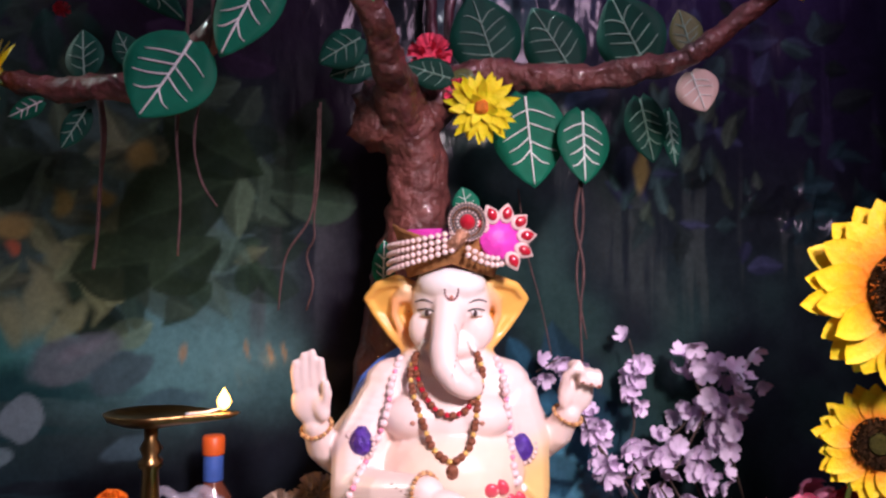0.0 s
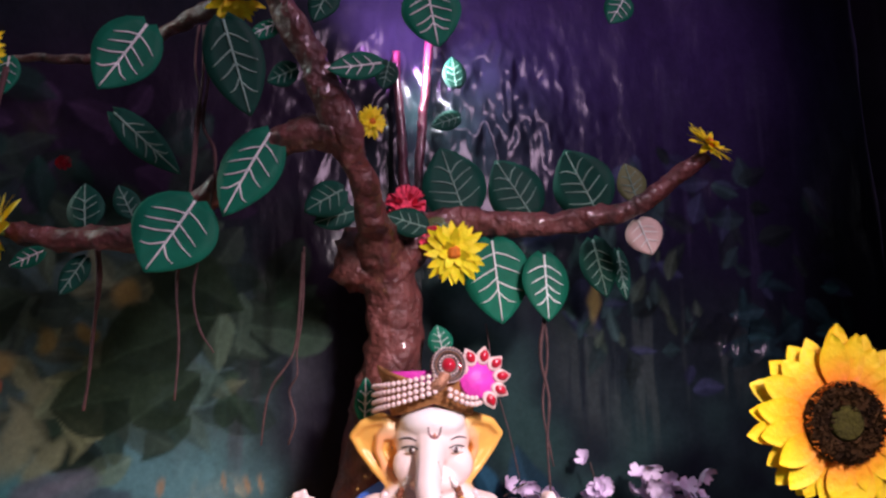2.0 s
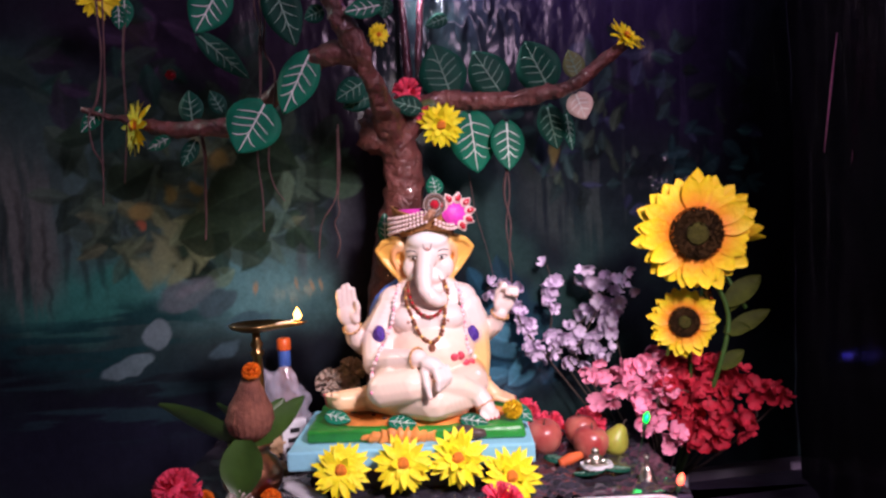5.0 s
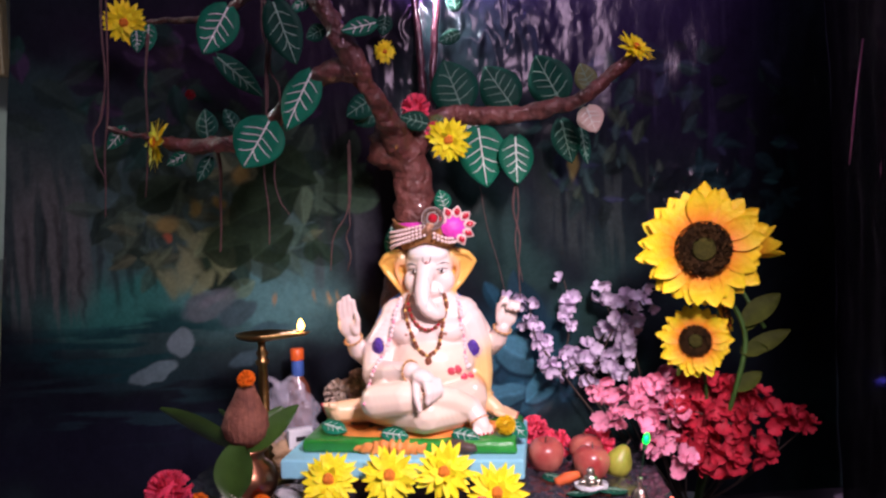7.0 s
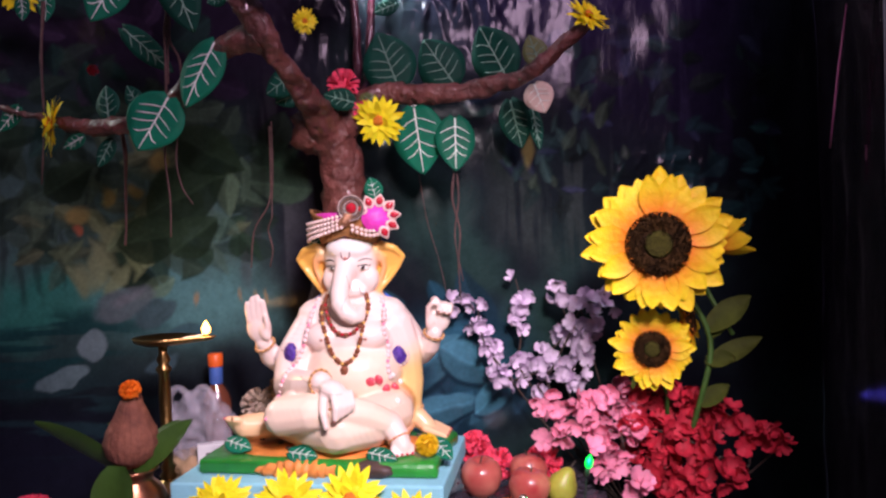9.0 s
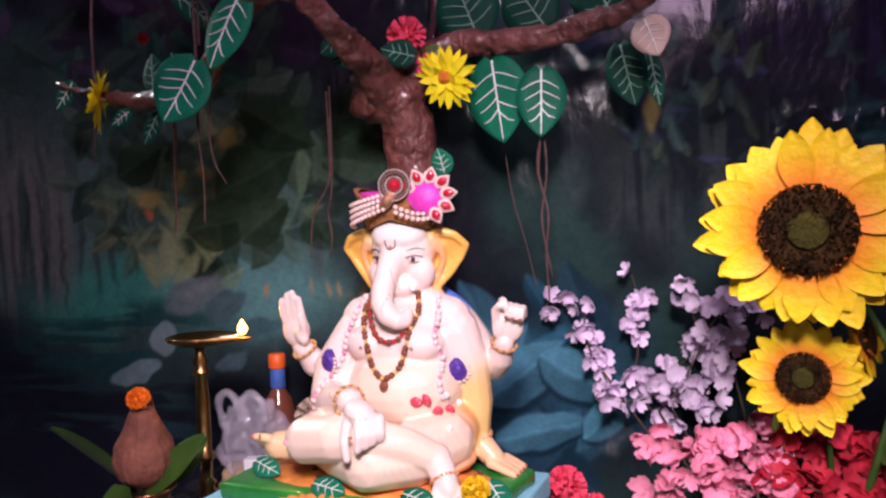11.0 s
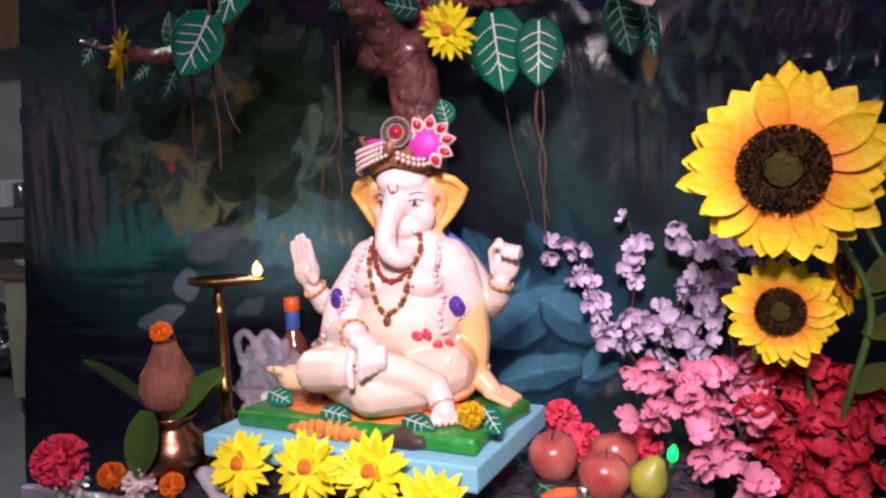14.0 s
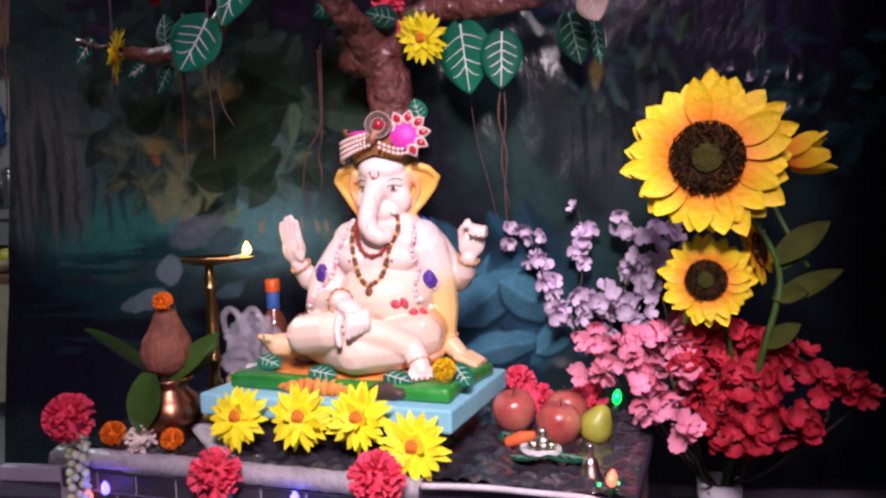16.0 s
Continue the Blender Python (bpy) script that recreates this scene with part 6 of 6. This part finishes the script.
def coconut():
    bm = lathe([(0.004, -0.052), (0.022, -0.048), (0.038, -0.032), (0.043, -0.012), (0.038, 0.010), (0.028, 0.030), (0.021, 0.046), (0.016, 0.058), (0.006, 0.064)], 40)
    bmesh.ops.subdivide_edges(bm, edges=bm.edges[:], cuts=1, use_grid_fill=True)
    for v in bm.verts:
        a = math.atan2(v.co.y, v.co.x)
        v.co += Vector((v.co.x, v.co.y, 0)) * (0.03 * math.sin(a * 23 + 40 * v.co.z) + 0.05 * noise.noise(v.co * 45))
    t = thing("coconut", "brown husked coconut with fibre tuft", "coconut", pose(-0.322, 0.738, 0.768, 4, 4, 0))
    part("husk", bm, M_COCO, t)
    rnd = random.Random(6)
    for j in range(26):
        a = rnd.uniform(0, 6.28)
        d = Vector((math.cos(a), math.sin(a), 0))
        part("fibre", tube([d * 0.040 + Vector((0, 0, -0.02)), d * 0.034 + Vector((0, 0, 0.015)), d * 0.020 + Vector((0, 0, 0.045)), d * rnd.uniform(0.004, 0.016) + Vector((0, 0, rnd.uniform(0.06, 0.075)))], [0.0016, 0.0008], 4, 3), M_COCO, t)


coconut()
ruffled("marigold", "orange marigold on top of the coconut", "flower", pose(-0.312, 0.722, 0.845, 25, 0, 0), 0.0215, M_MARI, 120, 8, "marigolds", 0.34)
ruffled("marigold", "orange marigold on the table edge", "flower", pose(-0.402, 0.690, TOP + 0.026, 40, 0, 0), 0.027, M_MARI, 120, 9, "marigolds", 0.34)
ruffled("marigold", "orange marigold on the table edge", "flower", pose(-0.284, 0.692, TOP + 0.024, 40, 0, 0), 0.024, M_MARI, 120, 10, "marigolds", 0.34)
ruffled("white_flower", "white flower with yellowish heart on the table edge", "flower", pose(-0.338, 0.684, TOP + 0.022, 45, 0, 0), 0.027, M_WHITEF, 44, 11)
ruffled("marigold", "yellow marigold lying by the statue's foot", "flower", facing(0.156, 0.788, 0.735, 10, 25), 0.024, M_YEL, 110, 12, "marigolds", 0.36)

for x, z, s in ((-0.419, 0.672, 4), (-0.149, 0.603, 5), (0.113, 0.620, 6)):
    ruffled("pompom_flower", "bright red fabric pompom flower above a bud string", "flower", facing(x, 0.618, z, 0, 30), 0.041, M_CARN, 62, 20 + s, "pompom flowers")
    g = thing("bud_garland", "hanging string of pale green fabric buds", "garland", pose(x - 0.004, 0.632, z - 0.03), "bud garlands")
    rnd = random.Random(s)
    me = ball_mesh("bud", 0.0070, M_BUDS, 2)
    part("cord", tube([(0, 0, 0.02), (0, 0.002, -0.1), (0, 0.002, -0.26)], [0.002, 0.002], 5), M_GREENW, g)
    for j in range(84):
        a = j * 2.4
        part("bud", me, None, g, m=pose(0.014 * math.cos(a), 0.010 * math.sin(a), -0.0031 * j + rnd.uniform(-0.003, 0.003)) @ Matrix.Diagonal((1, 1, rnd.uniform(0.9, 1.25), 1)))

# ---- oil lamp ----


def oil_lamp():
    t = thing("oil_lamp", "tall brass oil lamp with one burning wick", "oil lamp", pose(-0.338, 0.886, TOP + 0.004))
    part("foot", lathe([(0.058, 0), (0.060, 0.006), (0.044, 0.014), (0.030, 0.022), (0.018, 0.034), (0.012, 0.044)], 36), M_BRASS, t)
    prof = [(0.011, 0.042), (0.016, 0.050), (0.010, 0.058), (0.014, 0.066), (0.009, 0.074), (0.0095, 0.10), (0.015, 0.106), (0.015, 0.110), (0.010, 0.116), (0.0105, 0.20), (0.0085, 0.236), (0.013, 0.242), (0.013, 0.247), (0.008, 0.252), (0.012, 0.262), (0.007, 0.272), (0.008, 0.290)]
    part("pole", lathe([(r * 1.05, h) for r, h in prof], 24), M_BRASS, t)
    bm = lathe([(0.006, 0.286), (0.030, 0.289), (0.048, 0.296), (0.052, 0.303), (0.050, 0.304), (0.044, 0.299), (0.010, 0.294)], 36)
    for v in bm.verts:
        if v.co.x > 0.030:
            k = (v.co.x - 0.030) / 0.022
            v.co.x += 0.052 * k
            v.co.y *= 1 - 0.70 * k
    part("dish", bm, M_BRASS, t, "shallow brass oil dish with a spout")
    part("wick", tube([(0.040, 0, 0.300), (0.066, 0, 0.303), (0.082, 0, 0.308)], [0.0026, 0.0018], 6), M_PAPER, t)
    part("flame", lathe([(0.0008, 0), (0.0062, 0.004), (0.0080, 0.009), (0.0062, 0.015), (0.0024, 0.021), (0.0003, 0.025)], 14, m=pose(0.084, 0, 0.306)), M_FLAME, t, "small burning flame")


oil_lamp()
lamp("flame_light", "POINT", (-0.254, 0.878, 0.932), (0, 0, 0), 0.45, (1.0, 0.50, 0.16), 0.01)

# ---- behind the statue ----


def bottle():
    t = thing("bottle", "small amber bottle with orange cap and blue label", "bottle", pose(-0.322, 1.075, TOP + 0.004))
    part("body", lathe([(0.026, 0), (0.029, 0.004), (0.029, 0.14), (0.024, 0.158), (0.013, 0.176), (0.012, 0.205)], 24), M_AMBER, t)
    part("label", lathe([(0.0135, 0.178), (0.0140, 0.180), (0.0140, 0.214), (0.0135, 0.216)], 20), M_BLUEL, t, "blue neck label")
    part("cap", lathe([(0.0150, 0.214), (0.0155, 0.216), (0.0155, 0.238), (0.013, 0.241), (0.001, 0.241)], 20), M_CAP, t, "orange screw cap")


bottle()


def plastic_bag():
    bm = bmesh.new()
    bmesh.ops.create_icosphere(bm, subdivisions=5, radius=1)
    for v in bm.verts:
        n = v.co.normalized()
        d = 1 + 0.34 * noise.noise(n * 2.4) + 0.20 * noise.noise(n * 4.5) - 0.06 * abs(noise.noise(n * 9))
        v.co = Vector((n.x * 0.062 * d, n.y * 0.045 * d, max(-0.05, n.z * 0.074 * d)))
    t = thing("plastic_bag", "crumpled translucent white plastic carrier bag", "plastic bag", pose(-0.325, 0.995, TOP + 0.106))
    part("sack", bm, M_BAG, t)
    for x in (-0.028, 0.022):
        h = tube([(x - 0.018, -0.02, 0.04), (x - 0.016, -0.03, 0.075), (x + 0.002, -0.03, 0.092), (x + 0.020, -0.028, 0.074), (x + 0.020, -0.02, 0.04)], [0.008, 0.006, 0.008], 8, 5, 0.5)
        part("carry_loop", h, M_BAG, t)
    return t


plastic_bag()
solo("wrapped_bundle", blob((0, 0, 0), (0.052, 0.042, 0.034), sub=4, rough=0.35), mat("brown_beige_paper", (0.34, 0.22, 0.12), 0.7, 0, 0.4, 30, 0.5), "beige and brown wrapped bundle under the plastic bag", "bundle", pose(-0.330, 0.985, TOP + 0.038))
ruffled("dry_flower", "beige dried flower head beside the statue", "dried flowers", facing(-0.215, 1.02, 0.750, 0, 40), 0.034, M_DRY, 52, 41, "dried flowers")
ruffled("dry_flower", "beige dried flower head beside the statue", "dried flowers", facing(-0.170, 1.035, 0.772, 0, 40), 0.032, M_DRY, 52, 42, "dried flowers")
ruffled("dry_flower", "pale grey dried flower head beside the statue", "dried flowers", facing(-0.185, 1.04, 0.735, 0, 40), 0.036, M_GARW, 52, 43, "dried flowers")


def packet():
    t = thing("packet", "small white and black printed packet standing on the table", "packet", pose(-0.290, 0.965, TOP + 0.004, 0, 0, 24))
    part("carton", box(0.052, 0.024, 0.085, 0.002, pose(0, 0, 0.0425)), M_PAPER, t, smooth=False)
    for k in range(3):
        part("print_bar", box(0.040 - 0.01 * k, 0.001, 0.010, 0, pose(0, -0.0127, 0.025 + 0.02 * k)), M_BLACKW, t, smooth=False)


packet()


def paper():
    bm = bmesh.new()
    g = [[bm.verts.new((0.13 * (i / 10 - 0.5), 0.05 * (j / 4 - 0.5), 0.020 * (1 - i / 10) ** 2 + 0.004 * math.sin(j * 1.2))) for j in range(5)] for i in range(11)]
    for i in range(10):
        for j in range(4):
            bm.faces.new((g[i][j], g[i + 1][j], g[i + 1][j + 1], g[i][j + 1]))
    bmesh.ops.solidify(bm, geom=bm.faces[:], thickness=0.0008)
    return bm


solo("paper_sheet", paper(), M_PAPER, "curled sheet of white paper on the table", "paper", pose(-0.205, 0.715, TOP + 0.008, 0, 6, -28))

for x, y, z, turn in ((-0.175, 0.822, 0.727, 70), (-0.050, 0.782, 0.722, 80), (0.084, 0.778, 0.720, 75), (0.178, 0.812, 0.720, 40)):
    b = thing("foam_leaf", "dark green foam leaf with white veins lying on the base", "leaf", pose(x, y, z, 38, 0, 0) @ pose(0, 0, 0, 0, 0, turn), "foam leaves on the base")
    leaf_at(Matrix(), 0.052, 0.034, "bright", b)

# red blooms in the tree
ruffled("red_flower", "small red fabric flower at the tree's fork", "flower", facing(-0.018, 1.035, 1.372, 0, 20), 0.026, M_CARN, 30, 51, "red flowers on the tree", 0.8)
ruffled("red_flower", "small red fabric flower at the tree's fork", "flower", facing(0.020, 1.045, 1.320, 0, 10), 0.022, M_CARN, 30, 52, "red flowers on the tree", 0.8)
ruffled("red_flower", "small dark red fabric flower behind the leaves", "flower", facing(-0.505, 0.985, 1.42, 0, 10), 0.009, M_RED, 26, 53, "red flowers on the tree", 0.8)

# ---- string of coloured bulbs ----


def bulb(x, y, z, material, colour, watts):
    t = thing("fairy_light", "small coloured fairy light on a thin wire", "fairy light", pose(x, y, z, 15, 10, 0), "fairy lights")
    part("socket", lathe([(0.0035, -0.016), (0.0042, -0.015), (0.0042, 0.0)], 10), M_GREENW, t)
    part("bulb", lathe([(0.0044, 0), (0.0066, 0.004), (0.0060, 0.014), (0.0020, 0.022)], 12), material, t)
    part("wire", tube([(0, 0, -0.015), (0.004, 0.004, -0.06), (0.001, 0.008, -0.13)], [0.0011, 0.0011], 5), M_GREENW, t)
    lamp("bulb_light", "POINT", (x, y - 0.012, z + 0.012), (0, 0, 0), watts, colour, 0.006)


bulb(0.414, 0.815, 0.690, M_LEDG, (0.05, 1.0, 0.3), 0.10)
bulb(0.424, 0.652, 0.628, M_LEDR, (1.0, 0.12, 0.06), 0.06)
bulb(-0.030, 0.640, 0.562, M_LEDB, (0.15, 0.12, 1.0), 0.05)
bulb(-0.377, 0.640, 0.545, M_LEDB, (0.15, 0.12, 1.0), 0.05)
bulb(-0.412, 0.640, 0.528, M_LEDR, (1.0, 0.12, 0.06), 0.03)
bulb(0.985, 1.13, 0.72, M_LEDB, (0.15, 0.12, 1.0), 0.03)

# ---- the kitchen beyond ----


def cabinet():
    t = thing("cabinet", "beige board cabinet standing on short dark feet", "cabinet", pose(-2.72, 2.62, 0))
    part("carcass", box(0.50, 0.40, 0.60, 0.006, pose(0, 0, 0.39)), M_BEIGE, t, smooth=False)
    part("top", box(0.56, 0.44, 0.022, 0.004, pose(0, 0, 0.70)), M_WOOD, t, smooth=False)
    for x in (-0.2, 0.2):
        part("foot", box(0.06, 0.06, 0.09, 0.004, pose(x, -0.15, 0.045)), M_DKBRN, t, smooth=False)


cabinet()


def basket():
    t = thing("fruit_bowl", "bowl of yellow-green fruit on the cabinet", "fruit bowl", pose(-2.84, 2.55, 0.711))
    part("bowl", lathe([(0.05, 0), (0.10, 0.03), (0.13, 0.07), (0.12, 0.07), (0.04, 0.01)], 20), M_BEIGE, t)
    for x, y in ((-0.05, 0), (0.05, 0.02), (0, -0.05)):
        part("fruit", blob((x, y, 0.085), (0.045, 0.045, 0.042)), M_PEAR, t)


basket()
kitchen = thing("kitchen_counter", "long grey stone kitchen counter with dark panel", "counter", pose(-3.7, 3.4, 0))
part("slab", box(2.2, 0.46, 0.06, 0.006, pose(0, 0, 1.010)), M_SHELF, kitchen, smooth=False)
part("apron", box(2.2, 0.05, 0.16, 0.004, pose(0, -0.17, 0.900)), M_SHELF, kitchen, smooth=False)
for x in (-1.05, 0.0, 1.05):
    part("support", box(0.08, 0.40, 0.98, 0.004, pose(x, 0.02, 0.49)), M_BEIGE, kitchen, smooth=False)
for x, r, h in ((-3.78, 0.055, 0.30), (-3.66, 0.06, 0.22), (-3.90, 0.05, 0.16), (-3.54, 0.05, 0.26)):
    v = thing("steel_canister", "shiny steel kitchen canister on the shelf", "canister", pose(x, 3.28, 1.042), "canisters")
    part("body", lathe([(r, 0), (r, h * 0.8), (r * 0.96, h * 0.84), (0.002, h * 0.84)], 24), M_STEEL, v)
    part("lid", lathe([(r * 1.04, h * 0.80), (r * 1.04, h * 0.92), (r * 0.3, h), (0.002, h)], 24), M_STEEL, v)
for x, s in ((-4.06, 0.20), (-4.28, 0.16)):
    solo("storage_box", box(s, 0.2, s * 0.9, 0.012, pose(x, 3.3, 1.042 + s * 0.45)), M_PAPER, "white plastic storage box on the kitchen shelf", "box", group="storage boxes", smooth=False)
solo("hanging_bag", blob((-4.06, 3.585, 1.62), (0.13, 0.08, 0.19), sub=4, rough=0.4), M_BLUEL, "blue cloth bag hanging on the kitchen wall", "bag")
solo("rubbish_sack", blob((-3.95, 3.10, 0.20), (0.32, 0.26, 0.22), sub=4, rough=0.5), M_FOIL, "dark shiny plastic sack lying on the floor", "sack")
solo("valance", box(2.4, 0.06, 0.75, 0.01, pose(-3.6, 3.1, 2.36)), M_WOOD, "brown board over the kitchen opening", "valance", kind="structure", smooth=False)

# pink reflections in the dark plastic, built as thin coloured strips
for pts in (((0.897, 0.99, 1.45), (0.880, 0.985, 1.34), (0.862, 0.985, 1.20)), ((0.940, 0.985, 1.40), (0.926, 0.98, 1.26), (0.920, 0.985, 1.14))):
    o = Vector(pts[0])
    solo("foil_streamer", tube([Vector(p) - o for p in pts], [0.0012, 0.0026, 0.0012], 6), mat("pink_reflection", (0.75, 0.18, 0.40), 0.3, 0.2, 0.3, 60, 0.3), "thin pink reflection on the dark sheet, built as a strip", "streamer", Matrix.Translation(o), group="foil streamers")
